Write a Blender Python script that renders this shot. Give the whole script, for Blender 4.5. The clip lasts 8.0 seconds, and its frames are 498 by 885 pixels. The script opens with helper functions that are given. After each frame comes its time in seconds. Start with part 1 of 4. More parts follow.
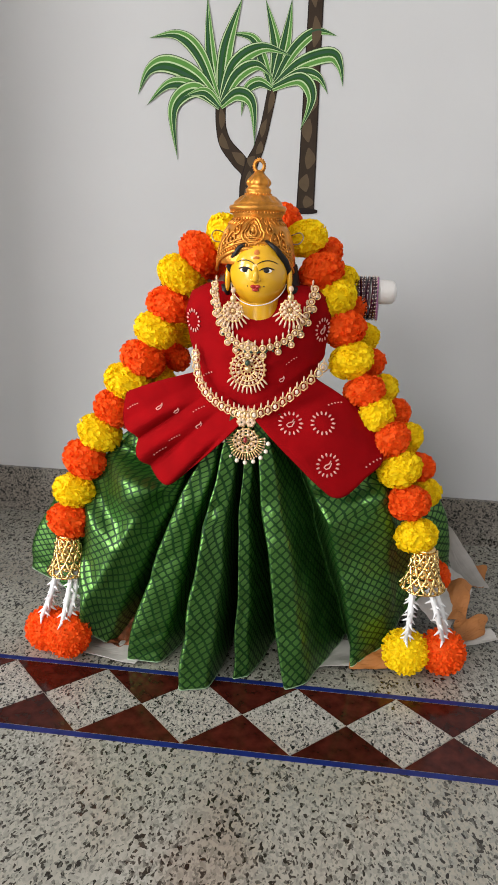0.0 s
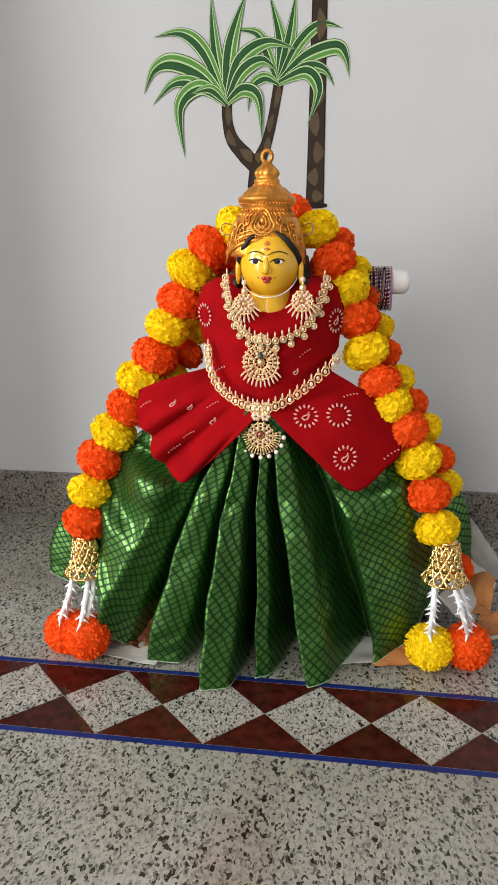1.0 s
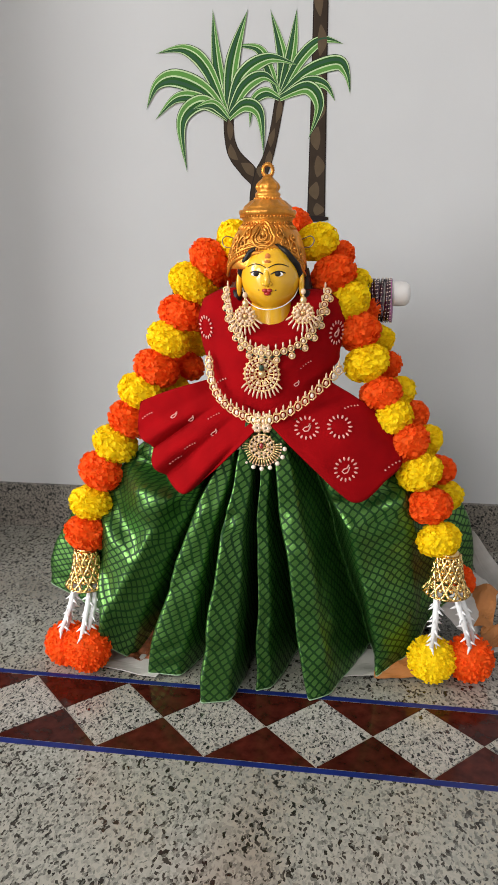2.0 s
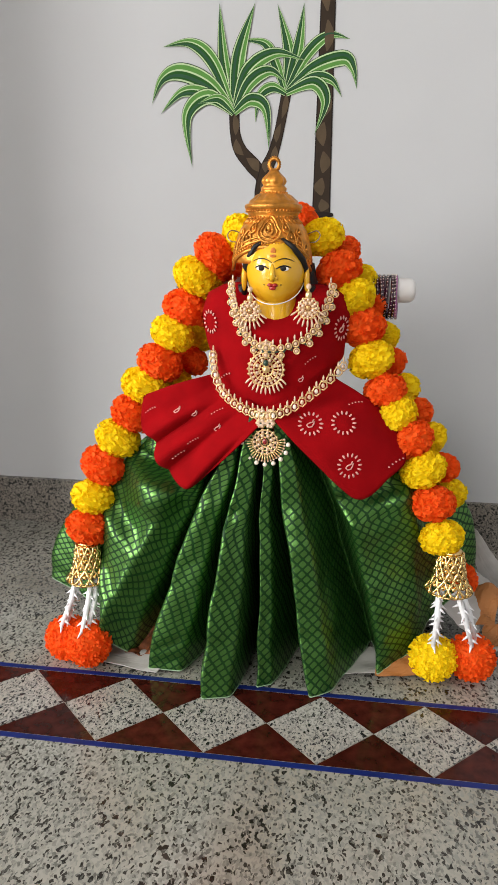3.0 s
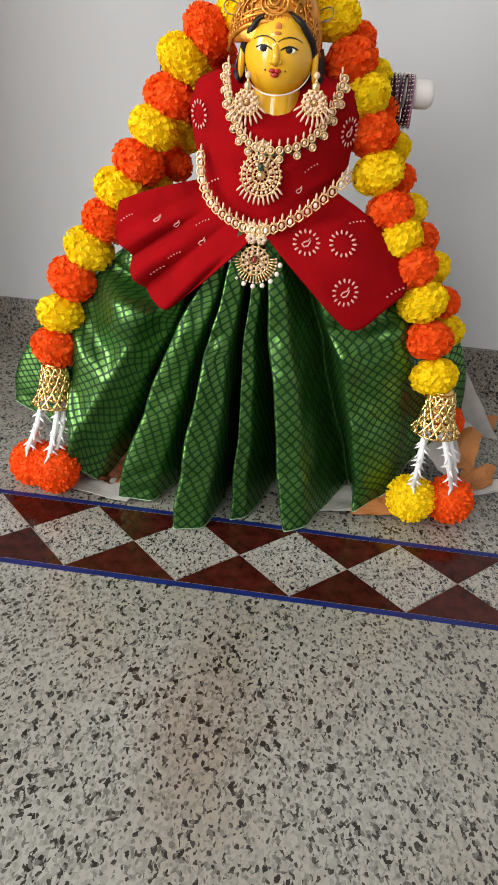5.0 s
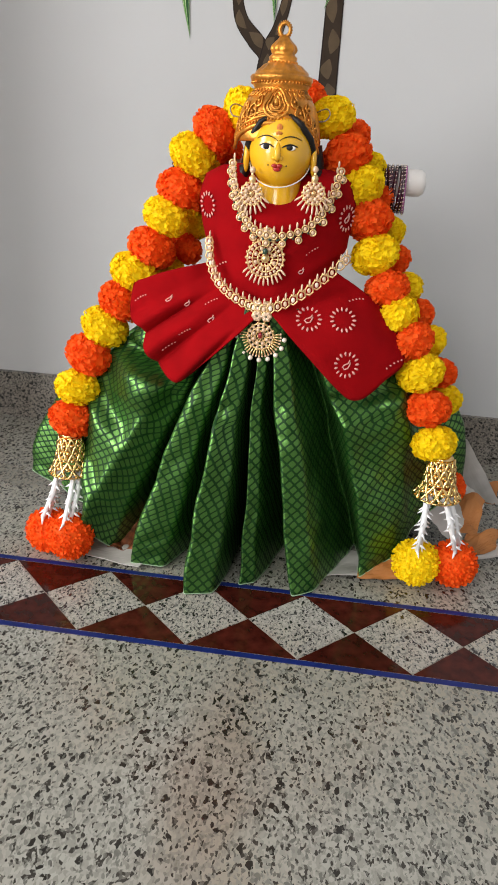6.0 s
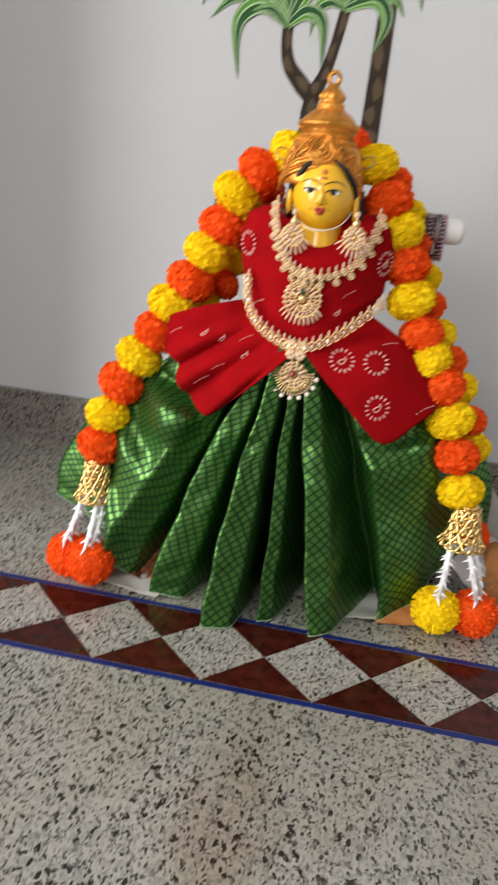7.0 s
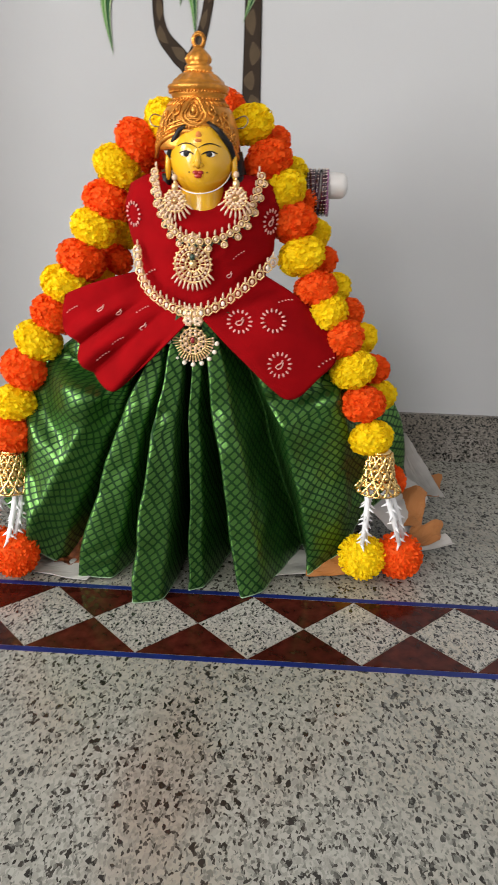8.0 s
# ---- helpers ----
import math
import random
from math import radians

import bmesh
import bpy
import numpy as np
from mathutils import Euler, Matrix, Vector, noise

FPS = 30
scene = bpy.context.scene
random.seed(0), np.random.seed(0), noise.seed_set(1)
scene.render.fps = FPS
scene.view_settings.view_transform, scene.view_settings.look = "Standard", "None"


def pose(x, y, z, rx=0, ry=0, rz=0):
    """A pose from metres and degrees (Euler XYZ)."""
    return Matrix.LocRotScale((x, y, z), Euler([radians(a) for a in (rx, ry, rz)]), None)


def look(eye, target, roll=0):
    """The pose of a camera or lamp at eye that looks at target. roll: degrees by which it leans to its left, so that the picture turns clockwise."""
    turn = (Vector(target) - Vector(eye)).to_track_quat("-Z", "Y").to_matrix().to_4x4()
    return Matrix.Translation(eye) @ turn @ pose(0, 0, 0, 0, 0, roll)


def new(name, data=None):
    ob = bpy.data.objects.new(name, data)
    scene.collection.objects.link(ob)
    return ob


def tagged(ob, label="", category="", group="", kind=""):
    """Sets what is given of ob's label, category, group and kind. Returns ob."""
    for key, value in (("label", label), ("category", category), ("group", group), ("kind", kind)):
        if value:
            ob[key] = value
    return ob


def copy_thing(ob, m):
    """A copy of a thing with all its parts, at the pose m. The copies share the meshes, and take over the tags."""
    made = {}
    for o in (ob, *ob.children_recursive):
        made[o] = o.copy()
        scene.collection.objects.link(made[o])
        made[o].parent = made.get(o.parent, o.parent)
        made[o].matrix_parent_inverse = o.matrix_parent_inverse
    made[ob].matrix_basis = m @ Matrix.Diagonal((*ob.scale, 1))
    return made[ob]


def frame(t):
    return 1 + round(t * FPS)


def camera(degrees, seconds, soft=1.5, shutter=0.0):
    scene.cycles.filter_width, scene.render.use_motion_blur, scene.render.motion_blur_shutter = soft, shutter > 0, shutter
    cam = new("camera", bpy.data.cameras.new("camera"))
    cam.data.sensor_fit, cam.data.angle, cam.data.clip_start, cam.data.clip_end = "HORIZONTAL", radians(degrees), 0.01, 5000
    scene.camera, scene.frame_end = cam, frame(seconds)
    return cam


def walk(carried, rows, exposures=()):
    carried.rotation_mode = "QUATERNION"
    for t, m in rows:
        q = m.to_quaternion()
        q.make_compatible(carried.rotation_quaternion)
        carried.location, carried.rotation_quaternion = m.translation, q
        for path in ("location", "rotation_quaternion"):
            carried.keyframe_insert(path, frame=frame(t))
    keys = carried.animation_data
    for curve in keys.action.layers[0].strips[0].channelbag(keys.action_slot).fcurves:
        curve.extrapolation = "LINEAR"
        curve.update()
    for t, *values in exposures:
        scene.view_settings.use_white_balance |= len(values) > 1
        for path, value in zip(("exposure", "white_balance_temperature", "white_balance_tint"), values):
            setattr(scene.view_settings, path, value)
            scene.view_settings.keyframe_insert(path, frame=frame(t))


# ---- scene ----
cam = camera(37.6, 8.0, shutter=0.5)

PATH = [
    (0, (0.099, -0.849, 0.639), (-0.13, 1.056, 0.075), 1.9),
    (0.5, (0.101, -0.844, 0.63), (-0.138, 1.058, 0.061), 1.3),
    (1, (0.099, -0.84, 0.621), (-0.174, 1.064, 0.071), 0.0),
    (1.5, (0.103, -0.842, 0.621), (-0.182, 1.069, 0.105), -0.2),
    (3, (0.098, -0.839, 0.615), (-0.186, 1.071, 0.094), 0.5),
    (3.5, (0.094, -0.836, 0.612), (-0.198, 1.069, 0.079), 0.8),
    (3.9, (0.090, -0.831, 0.607), (-0.193, 1.063, 0.057), 1.0),
    (4, (0.088, -0.829, 0.604), (-0.187, 1.057, 0.0), 1.5),
    (4.1, (0.083, -0.820, 0.590), (-0.171, 1.037, -0.112), 2.2),
    (4.2, (0.075, -0.808, 0.573), (-0.153, 1.014, -0.219), 3.0),
    (4.5, (0.072, -0.798, 0.562), (-0.14, 1.026, -0.23), 4.3),
    (4.7, (0.067, -0.779, 0.563), (-0.093, 0.989, -0.357), 5.1),
    (5.8, (0.074, -0.813, 0.587), (-0.11, 1.018, -0.198), 3.7),
    (6, (0.076, -0.819, 0.581), (-0.128, 1.028, -0.159), 3.7),
    (6.3, (0.076, -0.819, 0.570), (-0.107, 1.017, -0.200), 4.8),
    (6.5, (0.059, -0.82, 0.581), (-0.06, 1.012, -0.214), 9.1),
    (6.8, (0.035, -0.812, 0.595), (-0.194, 1.028, -0.156), 8.6),
    (7, (0.06, -0.82, 0.589), (-0.197, 1.047, -0.08), 6.5),
    (7.2, (0.066, -0.825, 0.592), (-0.141, 1.058, -0.041), 4.8),
    (7.5, (0.086, -0.825, 0.576), (-0.126, 1.054, -0.076), 3.1),
    (7.7, (0.104, -0.830, 0.564), (-0.047, 1.045, -0.119), 3.0),
    (8, (0.107, -0.83, 0.569), (0.005, 1.043, -0.126), 1.5),
]
walk(cam, [(t, look(eye, target, roll)) for t, eye, target, roll in PATH])

# ---- world and light ----
world = bpy.data.worlds.new("sky")
scene.world = world
world.use_nodes = True
wn = world.node_tree
sky = wn.nodes.new("ShaderNodeTexSky")
sky.sky_type = "NISHITA"
sky.sun_disc = False
sky.sun_elevation = radians(40)
sky.sun_rotation = radians(200)
wn.links.new(sky.outputs[0], wn.nodes["Background"].inputs[0])
wn.nodes["Background"].inputs[1].default_value = 0.08


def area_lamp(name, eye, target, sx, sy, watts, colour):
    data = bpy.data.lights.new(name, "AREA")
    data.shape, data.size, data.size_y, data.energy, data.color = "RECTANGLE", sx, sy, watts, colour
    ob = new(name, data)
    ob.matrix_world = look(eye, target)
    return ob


WINDOW_LIGHT = area_lamp("doorway_light", (-2.86, -2.60, 1.05), (-0.3, 0.2, 0.7), 1.2, 2.0, 104, (1.0, 0.985, 0.965))
# unseen fill lamp added behind the camera to brighten the figure's front
FRONT_LIGHT = area_lamp("front_fill_light", (-0.8, -3.36, 1.5), (-0.6, 0.2, 0.7), 1.2, 1.2, 38, (1.0, 0.985, 0.965))
SIDE_LIGHT = area_lamp("side_window_light", (-2.86, -0.70, 1.5), (-0.1, 0.15, 0.45), 0.9, 1.2, 50, (1.0, 0.99, 0.975))
# no fitting hangs here: added fill from above for the upper folds
CEILING_FILL = area_lamp("ceiling_fill_light", (-1.0, -1.9, 2.66), (-1.0, -1.9, 0.0), 1.3, 0.6, 22, (1.0, 0.965, 0.92))


# ---- materials ----
def material(name, colour, rough=0.5, metal=0.0, vary=0.15, scale=40.0, bump=0.0, bump_scale=200.0, sheen=0.0,
             coat=0.0, per_object=0.0, spec=0.5):
    m = bpy.data.materials.new(name)
    m.use_nodes = True
    nt = m.node_tree
    b = nt.nodes["Principled BSDF"]
    b.inputs["Roughness"].default_value = rough
    b.inputs["Metallic"].default_value = metal
    b.inputs["Coat Weight"].default_value = coat
    b.inputs["Coat Roughness"].default_value = 0.08
    b.inputs["Sheen Weight"].default_value = sheen
    b.inputs["Specular IOR Level"].default_value = spec
    co = nt.nodes.new("ShaderNodeTexCoord")
    n1 = nt.nodes.new("ShaderNodeTexNoise")
    n1.inputs["Scale"].default_value = scale
    n1.inputs["Detail"].default_value = 5
    nt.links.new(co.outputs["Object"], n1.inputs["Vector"])
    hsv = nt.nodes.new("ShaderNodeHueSaturation")
    hsv.inputs["Color"].default_value = (*colour, 1)
    rng = nt.nodes.new("ShaderNodeMapRange")
    rng.inputs["From Min"].default_value = 0.3
    rng.inputs["From Max"].default_value = 0.7
    rng.inputs["To Min"].default_value = 1 - vary
    rng.inputs["To Max"].default_value = 1 + vary
    nt.links.new(n1.outputs["Fac"], rng.inputs["Value"])
    out = rng.outputs[0]
    if per_object:
        info = nt.nodes.new("ShaderNodeObjectInfo")
        r2 = nt.nodes.new("ShaderNodeMapRange")
        r2.inputs["To Min"].default_value = 1 - per_object
        r2.inputs["To Max"].default_value = 1 + per_object
        nt.links.new(info.outputs["Random"], r2.inputs["Value"])
        mul = nt.nodes.new("ShaderNodeMath")
        mul.operation = "MULTIPLY"
        nt.links.new(out, mul.inputs[0])
        nt.links.new(r2.outputs[0], mul.inputs[1])
        out = mul.outputs[0]
    nt.links.new(out, hsv.inputs["Value"])
    nt.links.new(hsv.outputs[0], b.inputs["Base Color"])
    if bump:
        n2 = nt.nodes.new("ShaderNodeTexNoise")
        n2.inputs["Scale"].default_value = bump_scale
        n2.inputs["Detail"].default_value = 4
        nt.links.new(co.outputs["Object"], n2.inputs["Vector"])
        bm_ = nt.nodes.new("ShaderNodeBump")
        bm_.inputs["Strength"].default_value = bump
        bm_.inputs["Distance"].default_value = 0.002
        nt.links.new(n2.outputs["Fac"], bm_.inputs["Height"])
        nt.links.new(bm_.outputs[0], b.inputs["Normal"])
    return m


def granite(name, light, grey, dark, rough, amount=0.0, fine=1.3, stain=None):
    """Speckled polished granite, flakes of about half a centimetre."""
    m = bpy.data.materials.new(name)
    m.use_nodes = True
    nt = m.node_tree
    L = nt.links.new
    b = nt.nodes["Principled BSDF"]
    geo = nt.nodes.new("ShaderNodeNewGeometry")
    warp = nt.nodes.new("ShaderNodeTexNoise")
    warp.inputs["Scale"].default_value = 90
    warp.inputs["Detail"].default_value = 3
    L(geo.outputs["Position"], warp.inputs["Vector"])
    mix = nt.nodes.new("ShaderNodeVectorMath")
    mix.operation = "MULTIPLY_ADD"
    mix.inputs[1].default_value = (0.008, 0.008, 0.008)
    L(warp.outputs["Color"], mix.inputs[0])
    L(geo.outputs["Position"], mix.inputs[2])

    def cells(scale, lo, hi):
        sc = nt.nodes.new("ShaderNodeMapping")
        sc.inputs["Scale"].default_value = (1.0, 0.62, 1.0)
        sc.inputs["Rotation"].default_value = (0, 0, 0.5)
        L(mix.outputs[0], sc.inputs["Vector"])
        v = nt.nodes.new("ShaderNodeTexVoronoi")
        v.inputs["Scale"].default_value = scale * fine
        L(sc.outputs[0], v.inputs["Vector"])
        sep = nt.nodes.new("ShaderNodeSeparateColor")
        L(v.outputs["Color"], sep.inputs[0])
        r = nt.nodes.new("ShaderNodeMapRange")
        r.inputs["From Min"].default_value, r.inputs["From Max"].default_value = lo, hi
        L(sep.outputs[0], r.inputs["Value"])
        return r.outputs[0], sep.outputs[1]

    def blend(fac, a, c):
        mx = nt.nodes.new("ShaderNodeMix")
        mx.data_type = "RGBA"
        L(fac, mx.inputs["Factor"])
        for sock, val in ((mx.inputs["A"], a), (mx.inputs["B"], c)):
            if isinstance(val, tuple):
                sock.default_value = (*val, 1)
            else:
                L(val, sock)
        return mx.outputs["Result"]

    big = nt.nodes.new("ShaderNodeTexNoise")
    big.inputs["Scale"].default_value = 5
    big.inputs["Detail"].default_value = 4
    L(geo.outputs["Position"], big.inputs["Vector"])
    bigr = nt.nodes.new("ShaderNodeMapRange")
    bigr.inputs["From Min"].default_value, bigr.inputs["From Max"].default_value = 0.35, 0.7
    L(big.outputs["Fac"], bigr.inputs["Value"])
    f0, g0 = cells(240, 0.35, 0.85)
    base = blend(f0, light, grey)
    base = blend(bigr.outputs[0], base, blend(f0, tuple(c * k for c, k in zip(light, (0.84, 0.77, 0.69))), grey))
    f1, _ = cells(290, 0.83 - amount, 0.88 - amount)
    base = blend(f1, base, dark)
    f2, _ = cells(170, 0.93 - amount, 0.95 - amount)
    base = blend(f2, base, tuple(c * 0.5 for c in dark))
    f3, _ = cells(330, 0.76, 0.95)
    base = blend(f3, base, tuple(c * 0.55 for c in grey)) if amount >= 0 else base
    if stain:
        # a rusty drag mark: an uneven soft-edged oblong
        mp = nt.nodes.new("ShaderNodeMapping")
        mp.vector_type = "TEXTURE"
        mp.inputs["Location"].default_value = (stain[0], stain[1], 0)
        mp.inputs["Scale"].default_value = (stain[2], stain[3], 1)
        wob = nt.nodes.new("ShaderNodeVectorMath")
        wob.operation = "MULTIPLY_ADD"
        wob.inputs[1].default_value = (0.07, 0.07, 0.0)
        sn = nt.nodes.new("ShaderNodeTexNoise")
        sn.inputs["Scale"].default_value = 22
        sn.inputs["Detail"].default_value = 6
        L(geo.outputs["Position"], sn.inputs["Vector"])
        L(sn.outputs["Color"], wob.inputs[0])
        L(geo.outputs["Position"], wob.inputs[2])
        L(wob.outputs[0], mp.inputs["Vector"])
        ln = nt.nodes.new("ShaderNodeVectorMath")
        ln.operation = "LENGTH"
        L(mp.outputs[0], ln.inputs[0])
        sr = nt.nodes.new("ShaderNodeMapRange")
        sr.inputs["From Min"].default_value, sr.inputs["From Max"].default_value = 1.0, 0.35
        sr.inputs["To Max"].default_value = 0.38
        L(ln.outputs["Value"], sr.inputs["Value"])
        tint = nt.nodes.new("ShaderNodeMix")
        tint.data_type, tint.blend_type = "RGBA", "MULTIPLY"
        L(sr.outputs[0], tint.inputs["Factor"])
        L(base, tint.inputs["A"])
        tint.inputs["B"].default_value = (0.66, 0.44, 0.34, 1)
        base = tint.outputs["Result"]
    L(base, b.inputs["Base Color"])
    b.inputs["Roughness"].default_value = rough
    rn = nt.nodes.new("ShaderNodeMapRange")
    rn.inputs["To Min"].default_value, rn.inputs["To Max"].default_value = rough * 0.8, rough * 1.5
    L(big.outputs["Fac"], rn.inputs["Value"])
    L(rn.outputs[0], b.inputs["Roughness"])
    return m


def brocade(name, ground, motif, cell=0.0106):
    """Woven cloth with a close lattice of small shiny squares, laid out in the cloth's own coordinates."""
    m = bpy.data.materials.new(name)
    m.use_nodes = True
    nt = m.node_tree
    L = nt.links.new
    b = nt.nodes["Principled BSDF"]
    uv = nt.nodes.new("ShaderNodeUVMap")
    sep = nt.nodes.new("ShaderNodeSeparateXYZ")
    L(uv.outputs[0], sep.inputs[0])

    def op(kind, a, c=None):
        n = nt.nodes.new("ShaderNodeMath")
        n.operation = kind
        for i, val in enumerate((a, c)):
            if val is None:
                continue
            if isinstance(val, (int, float)):
                n.inputs[i].default_value = val
            else:
                L(val, n.inputs[i])
        return n.outputs[0]

    def tri(s):
        return op("ABSOLUTE", op("SUBTRACT", op("FRACT", s), 0.5))

    # a diagonal lattice of small rounded squares
    a_ = op("DIVIDE", op("ADD", sep.outputs[0], sep.outputs[1]), cell * 1.4142)
    b_ = op("DIVIDE", op("SUBTRACT", sep.outputs[0], sep.outputs[1]), cell * 1.4142)
    dx, dy = tri(a_), tri(b_)
    d = op("POWER", op("ADD", op("POWER", dx, 5.0), op("POWER", dy, 5.0)), 0.2)
    r = nt.nodes.new("ShaderNodeMapRange")
    r.inputs["From Min"].default_value, r.inputs["From Max"].default_value = 0.415, 0.335
    L(d, r.inputs["Value"])
    mask = r.outputs[0]
    noise_ = nt.nodes.new("ShaderNodeTexNoise")
    noise_.inputs["Scale"].default_value = 900
    L(uv.outputs[0], noise_.inputs["Vector"])
    mx = nt.nodes.new("ShaderNodeMix")
    mx.data_type = "RGBA"
    L(mask, mx.inputs["Factor"])
    mx.inputs["A"].default_value = (*ground, 1)
    mx.inputs["B"].default_value = (*motif, 1)
    hs = nt.nodes.new("ShaderNodeHueSaturation")
    vr = nt.nodes.new("ShaderNodeMapRange")
    vr.inputs["To Min"].default_value, vr.inputs["To Max"].default_value = 0.7, 1.3
    L(noise_.outputs["Fac"], vr.inputs["Value"])
    L(vr.outputs[0], hs.inputs["Value"])
    L(mx.outputs["Result"], hs.inputs["Color"])
    L(hs.outputs[0], b.inputs["Base Color"])
    L(op("MULTIPLY", mask, 0.9), b.inputs["Metallic"])
    L(op("SUBTRACT", 0.46, op("MULTIPLY", mask, 0.12)), b.inputs["Roughness"])
    bp = nt.nodes.new("ShaderNodeBump")
    bp.inputs["Strength"].default_value = 0.2
    bp.inputs["Distance"].default_value = 0.0006
    L(op("ADD", mask, op("MULTIPLY", noise_.outputs["Fac"], 0.6)), bp.inputs["Height"])
    L(bp.outputs[0], b.inputs["Normal"])
    b.inputs["Specular IOR Level"].default_value = 0.3
    return m


def petal(name, colour, through_colour):
    """Thin dyed cloth that lets some light through."""
    m = material(name, colour, 0.6, spec=0.15, vary=0.05, scale=60, per_object=0.05)
    nt = m.node_tree
    tr = nt.nodes.new("ShaderNodeBsdfTranslucent")
    tr.inputs["Color"].default_value = (*through_colour, 1)
    mx = nt.nodes.new("ShaderNodeMixShader")
    mx.inputs["Fac"].default_value = 0.36
    nt.links.new(nt.nodes["Principled BSDF"].outputs[0], mx.inputs[1])
    nt.links.new(tr.outputs[0], mx.inputs[2])
    nt.links.new(mx.outputs[0], nt.nodes["Material Output"].inputs["Surface"])
    return m


GRANITE = granite("granite_floor", (0.375, 0.372, 0.338), (0.262, 0.260, 0.232), (0.042, 0.038, 0.032), 0.22, stain=(0.035, -0.24, 0.065, 0.20))
GRANITE_TILE = granite("granite_tile", (0.46, 0.447, 0.415), (0.30, 0.292, 0.27), (0.04, 0.038, 0.04), 0.2, 0.0, 1.7)
# the floor's stone, a little browner, with the wall foot's shade in its colour
GRANITE_SKIRT = granite("granite_skirting", (0.31, 0.285, 0.26), (0.18, 0.163, 0.146), (0.016, 0.018, 0.016), 0.25, 0.04)
MAROON = material("maroon_tile", (0.046, 0.0085, 0.0055), 0.13, spec=0.25, vary=0.55, scale=55, per_object=0.2)
BLUE = material("blue_strip", (0.008, 0.018, 0.13), 0.4, spec=0.3, vary=0.25, scale=30)
GROUT = material("grout", (0.42, 0.38, 0.33), 0.8, vary=0.2)
WALL = material("wall_paint", (0.53, 0.535, 0.552), 0.75, vary=0.015, scale=6, bump=0.06, bump_scale=90)
# for walls out of view; toned dim to hold back bounced light
FAR_WALL = material("unseen_wall_paint", (0.34, 0.31, 0.27), 0.8, vary=0.04, scale=3)
CEILING = material("ceiling_paint", (0.45, 0.44, 0.42), 0.85, vary=0.02, scale=3)
DOOR_WOOD = material("door_wood", (0.075, 0.022, 0.016), 0.4, vary=0.3, scale=25)
GREEN = brocade("green_brocade", (0.0010, 0.036, 0.0024), (0.108, 0.240, 0.060))
GREEN_EDGE = material("green_selvedge", (0.30, 0.45, 0.28), 0.7, vary=0.3, scale=300)
RED = material("red_cotton", (0.27, 0.0018, 0.004), 0.95, vary=0.12, scale=30, bump=0.25, bump_scale=900, spec=0.08)
PRINT = material("pink_print", (0.68, 0.33, 0.29), 0.8, vary=0.2, scale=300)
YELLOW = petal("marigold_yellow", (1.0, 0.76, 0.010), (1.0, 0.80, 0.014))
ORANGE = petal("marigold_orange", (0.97, 0.130, 0.012), (0.99, 0.18, 0.015))
GOLD = material("gold_metal", (0.80, 0.55, 0.22), 0.25, 1.0, vary=0.1, scale=200)
JEWEL_GOLD = material("pale_gold", (0.80, 0.56, 0.28), 0.30, 0.85, vary=0.12, scale=400)
STONE = material("pink_gold_stone", (0.68, 0.47, 0.32), 0.2, vary=0.1, scale=400, coat=0.5)
PEARL = material("pearl", (0.84, 0.74, 0.62), 0.25, vary=0.05, coat=0.4)
GREEN_BEAD = material("dark_green_bead", (0.02, 0.05, 0.03), 0.3, vary=0.2)
RUBY = material("red_stone", (0.25, 0.01, 0.015), 0.15, vary=0.1, coat=0.5)
SKIN = material("yellow_lacquer", (0.78, 0.42, 0.015), 0.22, vary=0.05, scale=20, coat=0.6)
CROWN = material("gold_paint", (0.62, 0.25, 0.035), 0.33, 0.65, vary=0.4, scale=70, bump=0.4, bump_scale=220)
BLACK = material("black_paint", (0.010, 0.008, 0.008), 0.45, vary=0.1, spec=0.25)
WHITE = material("white_paint", (0.82, 0.80, 0.77), 0.4, vary=0.03)
LIP = material("red_paint", (0.38, 0.018, 0.015), 0.3, vary=0.1)
TILAK = material("vermilion", (0.58, 0.17, 0.02), 0.7, vary=0.3, scale=400)
TASSEL = material("white_tassel", (0.85, 0.85, 0.87), 0.6, vary=0.05, scale=100)
PIPE = material("white_plastic", (0.80, 0.78, 0.77), 0.4, vary=0.04)
BANGLE = material("maroon_glass", (0.04, 0.004, 0.018), 0.15, vary=0.2, coat=0.5)
BANGLE_PINK = material("pink_glass", (0.32, 0.10, 0.25), 0.18, vary=0.2, coat=0.5)
PAPER = material("grey_paper", (0.52, 0.50, 0.48), 0.75, vary=0.1, scale=30)
KRAFT = material("brown_card", (0.40, 0.155, 0.04), 0.6, vary=0.15, scale=25)
SCRAP = material("maroon_gold_cloth", (0.22, 0.07, 0.03), 0.4, 0.3, vary=0.7, scale=130)
STRING = material("white_string", (0.8, 0.78, 0.74), 0.6, vary=0.05)
WIRE = material("steel_clip", (0.34, 0.32, 0.28), 0.45, 0.8, vary=0.1)
LEAF = material("leaf_green", (0.020, 0.090, 0.014), 0.7, spec=0.15, vary=0.08, scale=30)
LEAF_DARK = material("leaf_dark", (0.03, 0.085, 0.045), 0.7, spec=0.15, vary=0.1, scale=30)
LEAF_LIGHT = material("leaf_light", (0.10, 0.26, 0.055), 0.7, spec=0.15, vary=0.06, scale=30)
LEAF_PALE = material("leaf_pale", (0.46, 0.60, 0.34), 0.7, spec=0.15, vary=0.05, scale=30)
LEAF_EDGE = material("leaf_edge", (0.02, 0.045, 0.02), 0.7, spec=0.15, vary=0.1)
BARK = material("bark_print", (0.036, 0.024, 0.016), 0.7, spec=0.15, vary=0.15, scale=40)
BARK_DARK = material("bark_dark", (0.018, 0.012, 0.011), 0.7, spec=0.15, vary=0.15, scale=40)
